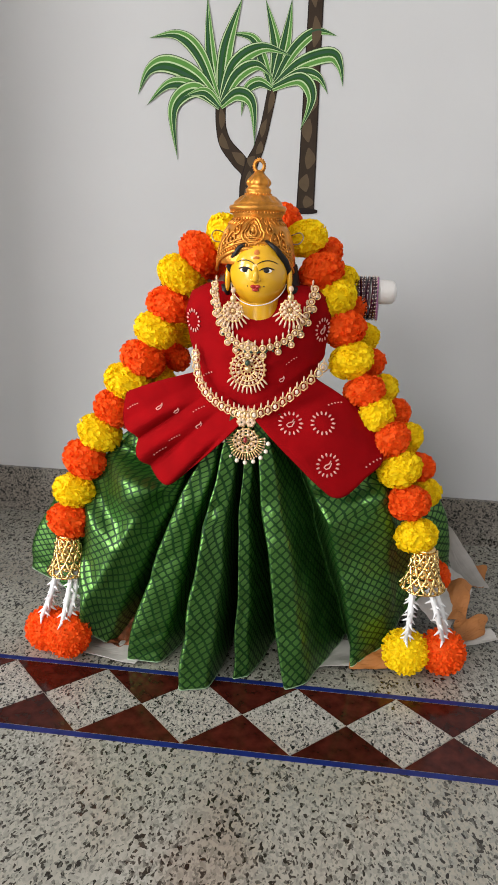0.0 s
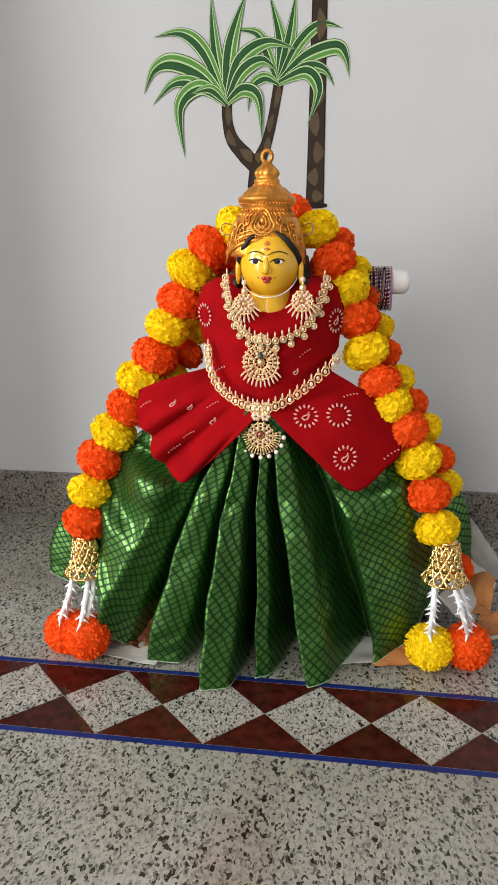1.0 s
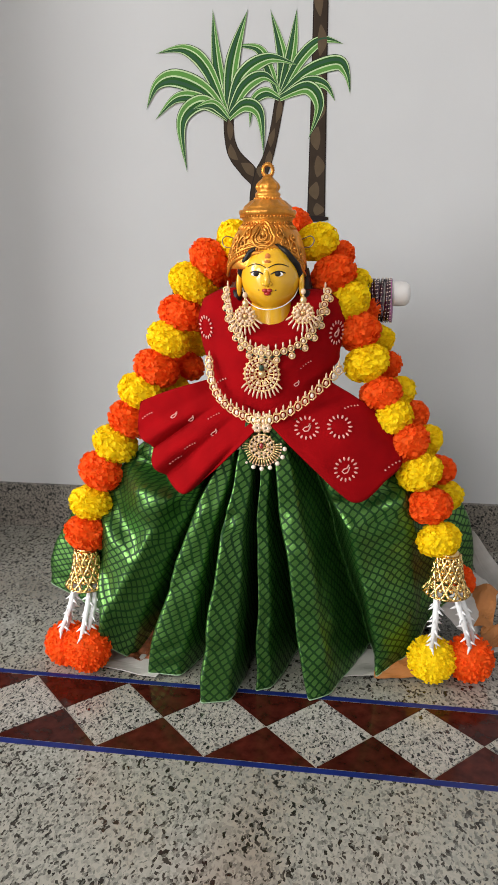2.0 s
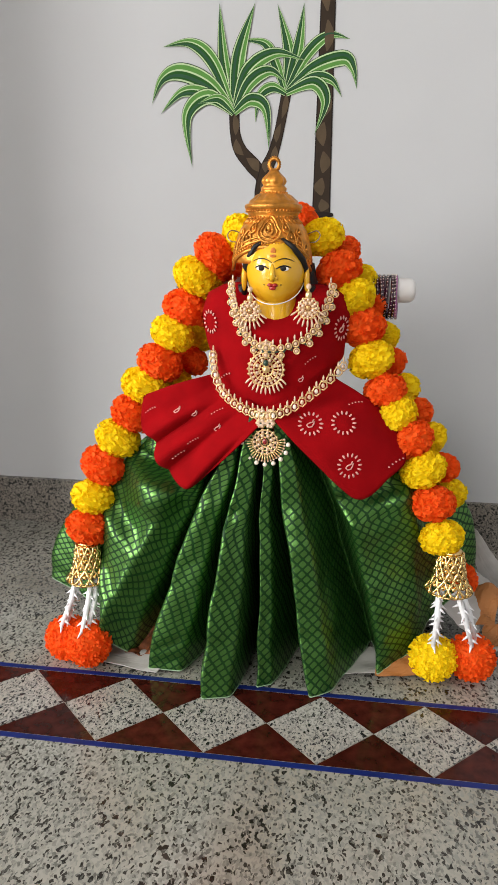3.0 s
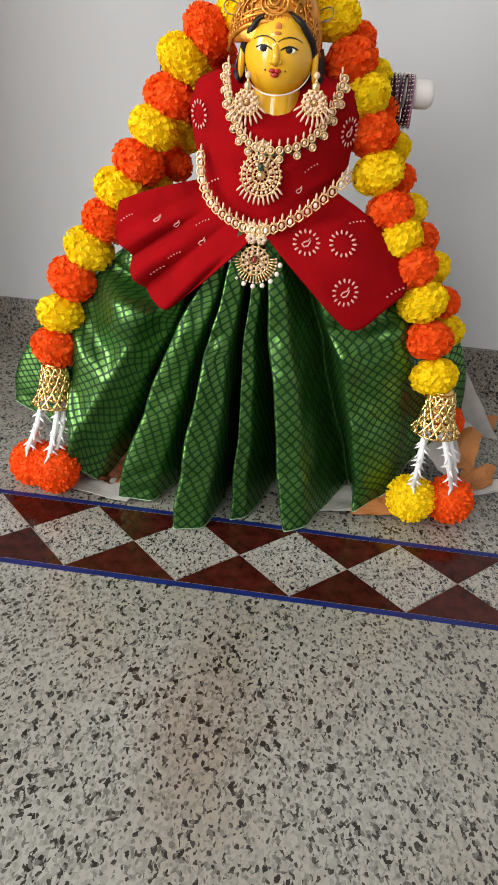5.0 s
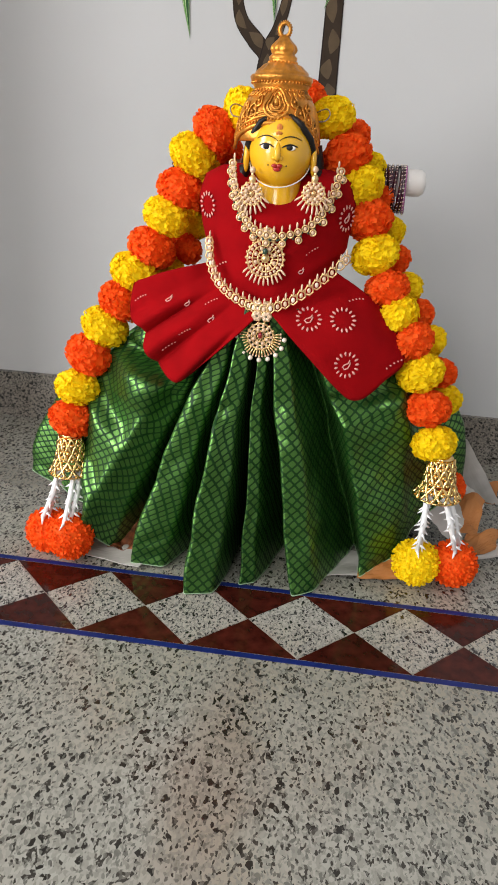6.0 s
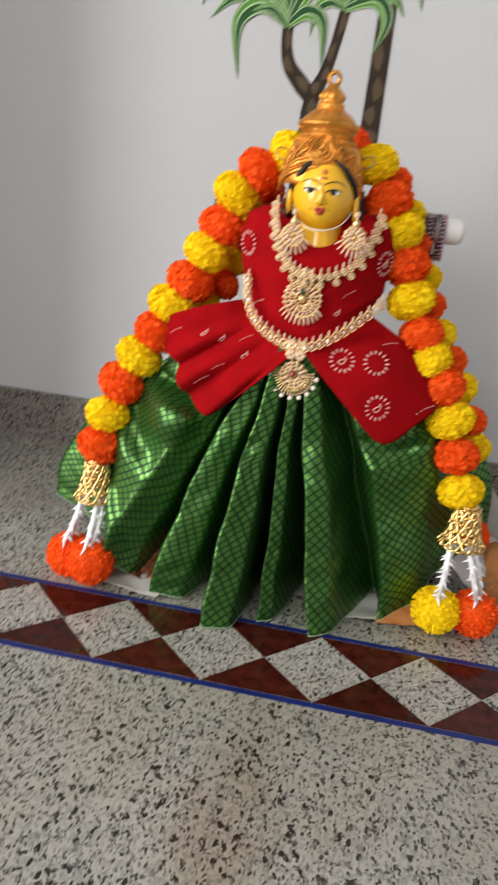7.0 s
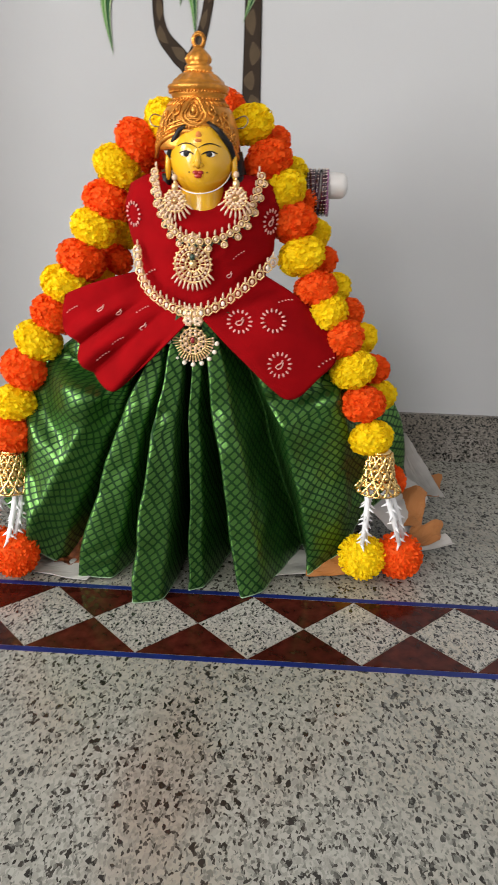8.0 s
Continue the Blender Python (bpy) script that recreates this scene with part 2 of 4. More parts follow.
BARK_LIGHT = material("bark_light", (0.095, 0.066, 0.040), 0.7, spec=0.15, vary=0.12, scale=60)


# ---- mesh helpers ----
def part(name, bm, mat, parent=None, label="", smooth=True):
    """Links a bmesh as one mesh object, under a parent if there is one."""
    me = bpy.data.meshes.new(name)
    bm.normal_update()
    bm.to_mesh(me)
    bm.free()
    for mt in (mat if isinstance(mat, (list, tuple)) else [mat]):
        me.materials.append(mt)
    if smooth:
        me.polygons.foreach_set("use_smooth", [True] * len(me.polygons))
    ob = new(name, me)
    if parent is not None:
        ob.parent = parent
    if label:
        tagged(ob, label)
    return ob


def empty(name, at):
    ob = new(name)
    ob.location = at
    ob.empty_display_size = 0.02
    return ob


def shift(bm, at):
    """Moves a world-built bmesh into the frame of a thing that stands at the given place."""
    bmesh.ops.translate(bm, verts=bm.verts, vec=-Vector(at))
    return bm


def box(bm, lo, hi, mat=0):
    m = Matrix.Translation([(a + b) / 2 for a, b in zip(lo, hi)]) @ Matrix.Diagonal([b - a for a, b in zip(lo, hi)] + [1])
    vs = bmesh.ops.create_cube(bm, size=1, matrix=m)["verts"]
    for f in {f for v in vs for f in v.link_faces}:
        f.material_index = mat
    return vs


def ball(bm, at, rx, ry=None, rz=None, seg=10, rings=7, mat=0, turn=None):
    m = Matrix.Translation(at) @ (turn or Matrix.Identity(4)) @ Matrix.Diagonal((rx, ry or rx, rz or ry or rx, 1))
    vs = bmesh.ops.create_uvsphere(bm, u_segments=seg, v_segments=rings, radius=1, matrix=m)["verts"]
    for f in {f for v in vs for f in v.link_faces}:
        f.material_index = mat
    return vs


def tube(bm, pts, radius, seg=8, mat=0, closed=False, caps=True):
    """A round tube along points; radius is a number or one for each point."""
    pts = [Vector(p) for p in pts]
    n = len(pts)
    rad = radius if isinstance(radius, (list, tuple)) else [radius] * n
    rings, up = [], None
    for i, p in enumerate(pts):
        a, b = (pts[(i - 1) % n], pts[(i + 1) % n]) if closed else (pts[max(i - 1, 0)], pts[min(i + 1, n - 1)])
        d = (b - a).normalized()
        if up is None:
            up = Vector((0, 0, 1)) if abs(d.z) < 0.9 else Vector((1, 0, 0))
        side = d.cross(up).normalized()
        up = side.cross(d).normalized()
        rings.append([bm.verts.new(p + rad[i] * (math.cos(t) * side + math.sin(t) * up))
                      for t in (2 * math.pi * k / seg for k in range(seg))])
    for i in range(n if closed else n - 1):
        r0, r1 = rings[i], rings[(i + 1) % n]
        for k in range(seg):
            bm.faces.new((r0[k], r0[(k + 1) % seg], r1[(k + 1) % seg], r1[k])).material_index = mat
    if caps and not closed:
        bm.faces.new(rings[0][::-1]).material_index = mat
        bm.faces.new(rings[-1]).material_index = mat


def ring_points(at, r, n=16, normal=(0, -1, 0)):
    q = Vector((0, 0, 1)).rotation_difference(Vector(normal).normalized())
    return [Vector(at) + q @ Vector((r * math.cos(2 * math.pi * k / n), r * math.sin(2 * math.pi * k / n), 0)) for k in range(n)]


def lathe(bm, at, profile, seg=32, mat=0, squash=1.0, flute=None):
    """A turned shape round z from (radius, height) pairs."""
    rows = []
    for r, z in profile:
        row = []
        for k in range(seg):
            t = 2 * math.pi * k / seg
            rr = r * (1 + (flute(t, z) if flute else 0))
            row.append(bm.verts.new((at[0] + rr * math.cos(t), at[1] + rr * squash * math.sin(t), at[2] + z)))
        rows.append(row)
    for a, b in zip(rows, rows[1:]):
        for k in range(seg):
            bm.faces.new((a[k], a[(k + 1) % seg], b[(k + 1) % seg], b[k])).material_index = mat
    bm.faces.new(rows[0][::-1]).material_index = mat
    bm.faces.new(rows[-1]).material_index = mat


def sheet(bm, fn, nu, nv, mat=0, uv=None, wrap=False):
    """A grid of points fn(u, v) with u, v from 0 to 1, joined into faces; uv(u, v) gives the cloth's own coordinates."""
    layer = bm.loops.layers.uv.verify() if uv else None
    cols = nu if wrap else nu + 1
    grid = [[bm.verts.new(fn(i / nu, j / nv)) for j in range(nv + 1)] for i in range(cols)]
    for i in range(nu):
        for j in range(nv):
            i2 = (i + 1) % cols
            f = bm.faces.new((grid[i][j], grid[i2][j], grid[i2][j + 1], grid[i][j + 1]))
            f.material_index = mat
            if uv:
                for lp, (a, b) in zip(f.loops, ((i, j), (i + 1, j), (i + 1, j + 1), (i, j + 1))):
                    lp[layer].uv = uv(a / nu, b / nv)
    return grid


def smoothstep(t):
    t = max(0.0, min(1.0, t))
    return t * t * (3 - 2 * t)


def along(points, t):
    """A point at t (0 to 1) of a Catmull-Rom curve through the points."""
    n = len(points) - 1
    x = min(max(t, 0.0), 1.0) * n
    i = min(int(x), n - 1)
    f = x - i
    p = [Vector(points[min(max(k, 0), n)]) for k in (i - 1, i, i + 1, i + 2)]
    return 0.5 * ((2 * p[1]) + (p[2] - p[0]) * f + (2 * p[0] - 5 * p[1] + 4 * p[2] - p[3]) * f * f
                  + (3 * p[1] - p[0] - 3 * p[2] + p[3]) * f ** 3)


def solid(ob, thick, offset=0.0):
    md = ob.modifiers.new("thickness", "SOLIDIFY")
    md.thickness, md.offset = thick, offset
    return ob


# ---- the room ----
D = 0.1414            # diagonal of a border tile
WALL_Y = 0.655        # face of the back wall
BLOCKER_Y = 0.13         # front of the unseen wall added to shade the back wall's left end
LEFT_X = -0.725       # where the back wall ends at a door frame


def slab(name, lo, hi, mat, label, category):
    bm = bmesh.new()
    box(bm, lo, hi)
    return tagged(part(name, bm, mat, smooth=False), label, category, kind="structure")


bm = bmesh.new()
for lo, hi in (((-2.9, -3.4, -0.12), (1.7, -D / 2 - 0.0105, 0.0)), ((-2.9, -D / 2 - 0.0105, -0.12), (1.7, D / 2 + 0.0095, -0.006)),
               ((-2.9, D / 2 + 0.0095, -0.12), (1.7, WALL_Y, 0.0))):
    box(bm, lo, hi)
floor = tagged(part("floor", bm, GRANITE, smooth=False), "polished speckled grey granite floor with an inlaid border", "floor", kind="structure")
slab("wall_back", (LEFT_X, WALL_Y, -0.12), (1.7, WALL_Y + 0.15, 2.7), WALL, "plain white unseen wall, added near to bounce light behind the figure", "wall")
# unseen wall, kept white and close to bounce light onto the right side
slab("wall_right", (1.7, -3.4, -0.12), (1.85, WALL_Y + 0.15, 2.7), WALL, "plain white unseen wall, added near to bounce light", "wall")
# unseen front wall; its opening is added only for the front fill lamp
bm = bmesh.new()
for lo, hi in (((-3.05, -3.55, -0.12), (-1.4, -3.4, 2.7)), ((-0.2, -3.55, -0.12), (1.85, -3.4, 2.7)), ((-1.4, -3.55, -0.12), (-0.2, -3.4, 0.9)), ((-1.4, -3.55, 2.1), (-0.2, -3.4, 2.7))):
    box(bm, lo, hi)
tagged(part("wall_front", bm, FAR_WALL, smooth=False), "plain beige painted unseen wall with an opening added for the front fill", "wall", kind="structure")
# out-of-view return that blocks the doorway light, darkening the back wall's left end
slab("wall_blocker", (-2.9, BLOCKER_Y, -0.12), (-0.84, BLOCKER_Y + 0.1, 2.7), FAR_WALL, "plain beige unseen wall return, added to shade the back wall's left end", "wall")
slab("wall_side", (-0.94, BLOCKER_Y + 0.1, -0.12), (-0.84, WALL_Y + 0.15, 2.7), FAR_WALL, "plain beige unseen wall return, added to shade the back wall's left end", "wall")
slab("ceiling", (-3.05, -3.55, 2.7), (1.85, WALL_Y + 0.15, 2.85), CEILING, "plain off-white ceiling", "ceiling")
bm = bmesh.new()
for lo, hi in (((-3.05, -3.4, -0.12), (-2.9, -3.2, 2.7)), ((-3.05, -2.0, -0.12), (-2.9, -1.15, 2.7)), ((-3.05, -0.25, -0.12), (-2.9, BLOCKER_Y, 2.7)),
               ((-3.05, -1.15, -0.12), (-2.9, -0.25, 0.9)), ((-3.05, -1.15, 2.1), (-2.9, -0.25, 2.7)),
               ((-3.05, -3.2, 2.1), (-2.9, -2.0, 2.7))):
    box(bm, lo, hi)
tagged(part("wall_left", bm, FAR_WALL, smooth=False), "plain beige painted wall with a doorway and a window", "wall", kind="structure")

bm = bmesh.new()
box(bm, (LEFT_X + 0.002, WALL_Y - 0.012, -0.004), (1.7, WALL_Y, 0.102))
bmesh.ops.bevel(bm, geom=[e for e in bm.edges if all(v.co.z > 0.1 and v.co.y < WALL_Y - 0.005 for v in e.verts)], offset=0.002, segments=2)
tagged(part("baseboard", bm, GRANITE_SKIRT, smooth=False), "speckled grey-brown granite skirting at the wall's foot", "skirting", kind="structure")

frame_post = empty("door_1", (LEFT_X - 0.05, WALL_Y + 0.05, 0))
tagged(frame_post, "dark brown painted wooden door frame at the wall's end", "door frame", kind="structure")
bm = bmesh.new()
box(bm, (LEFT_X - 0.085, WALL_Y + 0.004, 0), (LEFT_X - 0.003, WALL_Y + 0.12, 2.1))
bmesh.ops.bevel(bm, geom=bm.edges[:], offset=0.004, segments=2)
part("jamb", shift(bm, frame_post.location), DOOR_WOOD, frame_post, smooth=False)
bm = bmesh.new()
box(bm, (LEFT_X - 0.115, WALL_Y + 0.06, 0.006), (LEFT_X - 0.087, WALL_Y + 0.1, 2.1))
part("door_leaf", shift(bm, frame_post.location), DOOR_WOOD, frame_post, smooth=False)


# ---- the figure's stand and head ----
AX = -0.020           # the figure's middle line


def idol_head():
    """Head, neck and crown of the figure, one mesh."""
    bm = bmesh.new()
    cx, cy, cz = -0.0140, 0.150, 0.583
    y_, g_, k_, w_, r_, t_ = range(6)

    def face_y(x, z):
        q = 1 - ((x - cx) / 0.0455) ** 2 - ((z - cz) / 0.047) ** 2
        return cy - 0.050 * math.sqrt(max(q, 0.0))

    # face: an egg, narrower at the chin
    vs = ball(bm, (cx, cy, cz), 0.0455, 0.050, 0.047, 36, 26, y_)
    for v in vs:
        low = max(0.0, (cz - v.co.z) / 0.047)
        v.co.x = cx + (v.co.x - cx) * (1 - 0.10 * low ** 2)
    lathe(bm, (cx, cy + 0.005, 0.0), [(0.036, 0.490), (0.034, 0.515), (0.032, 0.528), (0.031, 0.545), (0.030, 0.56)], 28, y_)
    # hair behind and beside the face
    ball(bm, (cx, cy + 0.020, cz + 0.006), 0.0535, 0.044, 0.050, 28, 20, k_)
    for s in (-1, 1):
        tube(bm, [(cx + s * 0.010, face_y(cx, cz + .040) - 0.0005, cz + 0.041), (cx + s * 0.028, cy - 0.034, cz + 0.030),
                  (cx + s * 0.041, cy - 0.020, cz + 0.014), (cx + s * 0.047, cy - 0.006, cz - 0.004), (cx + s * 0.050, cy + 0.004, cz - 0.035)],
             [0.002, 0.0036, 0.0050, 0.005, 0.004], 10, k_)
        tube(bm, [(cx + s * 0.052, cy + 0.005, cz - 0.02), (cx + s * 0.054, cy + 0.010, cz - 0.042)], [0.008, 0.005], 8, k_)
        tube(bm, [(cx + s * 0.036, cy + 0.030, cz + 0.005), (cx + s * 0.045, cy + 0.034, cz - 0.035), (cx + s * 0.047, cy + 0.036, cz - 0.075)], [0.020, 0.020, 0.016], 12, k_)
        # ear
        ball(bm, (cx + s * 0.0475, cy - 0.010, cz - 0.010), 0.0045, 0.007, 0.017, 10, 8, y_)
        # eye: white almond, dark iris, lash line and brow
        ex, ez = cx + s * 0.0158, cz + 0.0035
        for dx, dz, rx, rz, mt, out in ((0, 0, 0.0082, 0.0029, w_, 0.0), (-0.0003, 0.0004, 0.0047, 0.0032, k_, 0.0007)):
            ball(bm, (ex + dx, face_y(ex + dx, ez) - out, ez + dz), rx, 0.0012, rz, 14, 8, mt)
        for lift, half, rad in ((0.0034, 0.0105, 0.0013), (0.0125, 0.0145, 0.0008)):
            pts = []
            for k in range(9):
                u = k / 4 - 1
                x = ex + u * half
                z = ez + lift * (1 - (0.85 if lift < 0.006 else 0.35) * u * u) + 0.0007 * s * u
                pts.append((x, face_y(x, z) - 0.0006, z))
            tube(bm, pts, [rad * (1 - 0.5 * abs(k / 4 - 1)) for k in range(9)], 6, k_)
    # nose
    vs = []
    tube(bm, [(cx, face_y(cx, cz + 0.008) + 0.003, cz + 0.008), (cx, face_y(cx, cz) - 0.0005, cz - 0.001), (cx, face_y(cx, cz - 0.008) - 0.0038, cz - 0.0068),
              (cx, face_y(cx, cz - 0.012) + 0.001, cz - 0.0100)], [0.003, 0.0042, 0.0052, 0.0035], 12, y_)
    for s in (-1, 1):
        ball(bm, (cx + s * 0.0048, face_y(cx, cz - 0.009) - 0.001, cz - 0.0082), 0.0036, 0.0034, 0.0028, 10, 8, y_)
        # lips
        ball(bm, (cx + s * 0.0035, face_y(cx, cz - 0.017) - 0.0005, cz - 0.0168), 0.0044, 0.0026, 0.0024, 10, 8, r_)
        ball(bm, (cx + s * 0.0125, face_y(cx + 0.012, cz - 0.017), cz - 0.0165), 0.0010, 0.001, 0.0010, 6, 5, k_)
    ball(bm, (cx, face_y(cx, cz - 0.021) - 0.0005, cz - 0.0206), 0.0054, 0.0028, 0.0028, 12, 8, r_)
    # forehead mark
    for dz, rx, rz in ((0.025, 0.0042, 0.0045), (0.019, 0.0050, 0.0020)):
        ball(bm, (cx, face_y(cx, cz + dz) - 0.0003, cz + dz), rx, 0.0012, rz, 10, 8, t_)
    # crown: cap with a raised front, then stepped tiers to a finial ring
    base = 0.5920
    ax, ay = cx - 0.0085, cy + 0.022
    prof = [(0.0600, 0.0), (0.0612, 0.004), (0.0600, 0.012), (0.0575, 0.025), (0.0545, 0.034), (0.0505, 0.043), (0.0440, 0.051), (0.0375, 0.0565),
            (0.0362, 0.0590), (0.0385, 0.0625), (0.0400, 0.0650), (0.0395, 0.0662), (0.0415, 0.0672), (0.0435, 0.0700), (0.0440, 0.0725), (0.0425, 0.0748), (0.0375, 0.0758), (0.0372, 0.0780),
            (0.0345, 0.0800), (0.0300, 0.0830), (0.0265, 0.0862), (0.0205, 0.0885), (0.0180, 0.0905), (0.0192, 0.0925), (0.0196, 0.0950), (0.0180, 0.0965),
            (0.0158, 0.0985), (0.0172, 0.1010), (0.0182, 0.1035), (0.0165, 0.1075), (0.0120, 0.1115), (0.0085, 0.1150), (0.0066, 0.1180)]

    def flute(t, z):
        if 0.079 < z < 0.089:
            return 0.05 * math.cos(14 * t)
        if 0.100 < z < 0.113:
            return 0.06 * math.cos(9 * t)
        return 0.0

    lathe(bm, (ax, ay, base), prof, 56, g_, 0.95, flute)
    tube(bm, ring_points((ax, ay, base + 0.1245), 0.0072, 20), 0.0024, 8, g_, closed=True)
    for k in range(20):
        p = ring_points((ax, ay, base + 0.1245), 0.0094, 20)[k]
        ball(bm, p, 0.0013, seg=6, rings=5, mat=g_)

    def rim(t, z, out=0.0):
        """A point on the crown's front at angle t from straight ahead."""
        r = np.interp(z, [q[1] for q in prof[:10]], [q[0] for q in prof[:10]]) + out
        return Vector((ax + r * math.sin(t), ay - 0.95 * r * math.cos(t), base + z))

    # scalloped lower band over the brow: two rolls and a row of beads
    def brow(t):
        return 0.021 - 0.030 * abs(t / 1.35) ** 2.0

    for lift, rad in ((0.0, 0.0026), (0.0085, 0.0018), (0.0135, 0.0014)):
        tube(bm, [rim(t, max(brow(t) + lift, 0.0), 0.001) + Vector((0, 0, min(brow(t) + lift, 0))) for t in np.linspace(-1.35, 1.35, 41)], rad, 8, g_)
    for t in np.linspace(-1.25, 1.25, 33):
        z = brow(t) + 0.0045
        ball(bm, rim(t, max(z, 0), 0.0015) + Vector((0, 0, min(z, 0))), 0.0020, seg=7, rings=5, mat=g_)
    # rows of beads and pointed arches round the neck of the crown
    for z, r, n, size in ((0.0580, 0.0372, 44, 0.0018), (0.0662, 0.0412, 52, 0.0016), (0.0893, 0.0200, 24, 0.0015)):
        for k in range(n):
            t = 2 * math.pi * k / n
            ball(bm, (ax + r * math.cos(t), ay + 0.95 * r * math.sin(t), base + z), size, seg=6, rings=5, mat=g_)
    for k in range(17):
        t = -1.36 + 0.17 * k
        tube(bm, [rim(t - 0.085, 0.0505, 0.001), rim(t - 0.05, 0.0545, 0.0012), rim(t, 0.0570, 0.0012), rim(t + 0.05, 0.0545, 0.0012), rim(t + 0.085, 0.0505, 0.001)], 0.0011, 6, g_)
    # middle medallion and side scrolls
    def loop(t0, z0, w, h, rad, turns=18):
        pts = []
        for k in range(turns):
            a = 2 * math.pi * k / turns
            pts.append(rim(t0 + w * math.sin(a) * (1.1 if math.cos(a) < 0 else 0.85), z0 + h * math.cos(a), 0.0018))
        tube(bm, pts, rad, 7, g_, closed=True)
    for w, h, rad in ((0.30, 0.0165, 0.0021), (0.21, 0.0120, 0.0014), (0.10, 0.0070, 0.0019)):
        loop(0.0, 0.043, w, h, rad)
    ball(bm, rim(0.0, 0.044, 0.002), 0.0035, 0.003, 0.005, 8, 6, g_)
    for s in (-1, 1):
        for t0, z0, w, h in ((0.62, 0.033, 0.13, 0.0085), (0.50, 0.045, 0.10, 0.0065), (0.86, 0.026, 0.11, 0.0080), (1.08, 0.018, 0.09, 0.0075), (0.90, 0.039, 0.08, 0.0050)):
            loop(s * t0, z0, w, h, 0.0013, 12)
            ball(bm, rim(s * t0, z0, 0.002), 0.0024, seg=7, rings=5, mat=g_)
    for t in np.linspace(-0.10, 0.10, 5):
        tube(bm, [rim(t, 0.020, 0.002), rim(t * 1.6, 0.011, 0.002)], [0.0016, 0.0008], 6, g_)
    for v in bm.verts:
        v.co.x = cx + (v.co.x - cx) * 0.87
        v.co.y = cy - 0.004 + (v.co.y - cy) * 0.90
    ob = part("idol", bm, [SKIN, CROWN, BLACK, WHITE, LIP, TILAK])
    return tagged(ob, "yellow lacquered idol head with a tall golden crown, above red cloth", "statue")


IDOL = idol_head()

# white thread along the chin
bm = bmesh.new()
tube(bm, [(-0.0140 + 0.038 * math.sin(a), 0.146 - 0.042 * math.cos(a) * (1 - 0.25 * abs(a) / 1.5), 0.5420 + 0.026 * (a / 1.35) ** 2) for a in np.linspace(-1.35, 1.35, 25)], 0.0007, 6)
tagged(part("chin_thread", bm, STRING), "white thread tied under the idol's chin", "string")
for s in (-1, 1):
    bm = bmesh.new()
    tube(bm, [along([(-0.021 + s * 0.045, 0.180, 0.630), (-0.021 + s * 0.057, 0.172, 0.634), (-0.021 + s * 0.062, 0.166, 0.628), (-0.021 + s * 0.057, 0.160, 0.620), (-0.021 + s * 0.046, 0.166, 0.619)], k / 16) for k in range(17)], 0.0008, 8)
    tagged(part("wire_clip", bm, WIRE), "bent grey wire clip at the crown's side", "clip", "wire clips on the crown")


# ---- red cloth: bodice and two flaps ----
def bodice_point(t, z):
    """A point on the cloth round the figure's trunk; t turns from straight ahead, z runs from 0.36 to 0.535."""
    zs = [0.36, 0.40, 0.43, 0.455, 0.48, 0.505, 0.522, 0.531, 0.535]
    rx = np.interp(z, zs, [0.094, 0.090, 0.086, 0.088, 0.096, 0.101, 0.094, 0.074, 0.046])
    ry = np.interp(z, zs, [0.072, 0.068, 0.066, 0.070, 0.076, 0.075, 0.064, 0.052, 0.037])
    k = 1 + 0.012 * math.sin(5 * t + 30 * z) + 0.018 * math.sin(2 * t - 55 * z + 0.6) * (0.4 + 0.6 * abs(math.sin(t)))
    slant = math.sin(t) * 0.06 - z
    k += 0.030 * max(0.0, math.sin(150 * slant)) ** 2 * smoothstep((math.sin(t) + 0.35) * 1.5) * smoothstep((0.50 - z) / 0.03) * (1 if math.cos(t) > 0 else 0)
    # the shoulders stand higher than the scooped neck
    rise = 0.032 * smoothstep((abs(math.sin(t)) - 0.25) / 0.6) * smoothstep((z - 0.46) / 0.075)
    if math.cos(t) < 0:
        rise = max(rise, 0.032 * smoothstep((z - 0.46) / 0.075))
    return Vector((AX + 0.003 + rx * k * math.sin(t), 0.185 - ry * k * math.cos(t), z + rise))


CLOTH = empty("red_cloth", (AX, 0.185, 0.36))
tagged(CLOTH, "deep red printed cotton cloth draped as bodice and flaps", "cloth")
bm = bmesh.new()
sheet(bm, lambda u, v: bodice_point(2 * math.pi * u, 0.36 + 0.175 * v), 72, 40, wrap=True)
part("bodice", shift(bm, CLOTH.location), RED, CLOTH)


def left_flap(a, b):
    """a runs from belt to hem, b from the upper edge to the lower one."""
    top = Vector((-0.100, 0.160, 0.440)).lerp(Vector((-0.014, 0.099, 0.398)), b)
    hem = along([(-0.200, 0.155, 0.408), (-0.203, 0.148, 0.364), (-0.184, 0.138, 0.350), (-0.178, 0.130, 0.327), (-0.163, 0.124, 0.307), (-0.130, 0.116, 0.288), (-0.108, 0.110, 0.302)], b)
    p = top.lerp(hem, a)
    fold = (abs(math.sin(math.pi * (3.6 * b - 0.45))) - 0.6) * smoothstep(a * 1.3) * smoothstep((b - 0.10) * 5) * smoothstep((1 - b) * 6)
    p.y -= 0.020 * math.sin(math.pi * min(a * 0.9, 1)) + 0.022 * fold
    p.z += 0.004 * math.sin(math.pi * a) * (1 - b)
    p.y -= 0.004 * noise.noise(Vector((a * 4, b * 5, 1.7)))
    return p


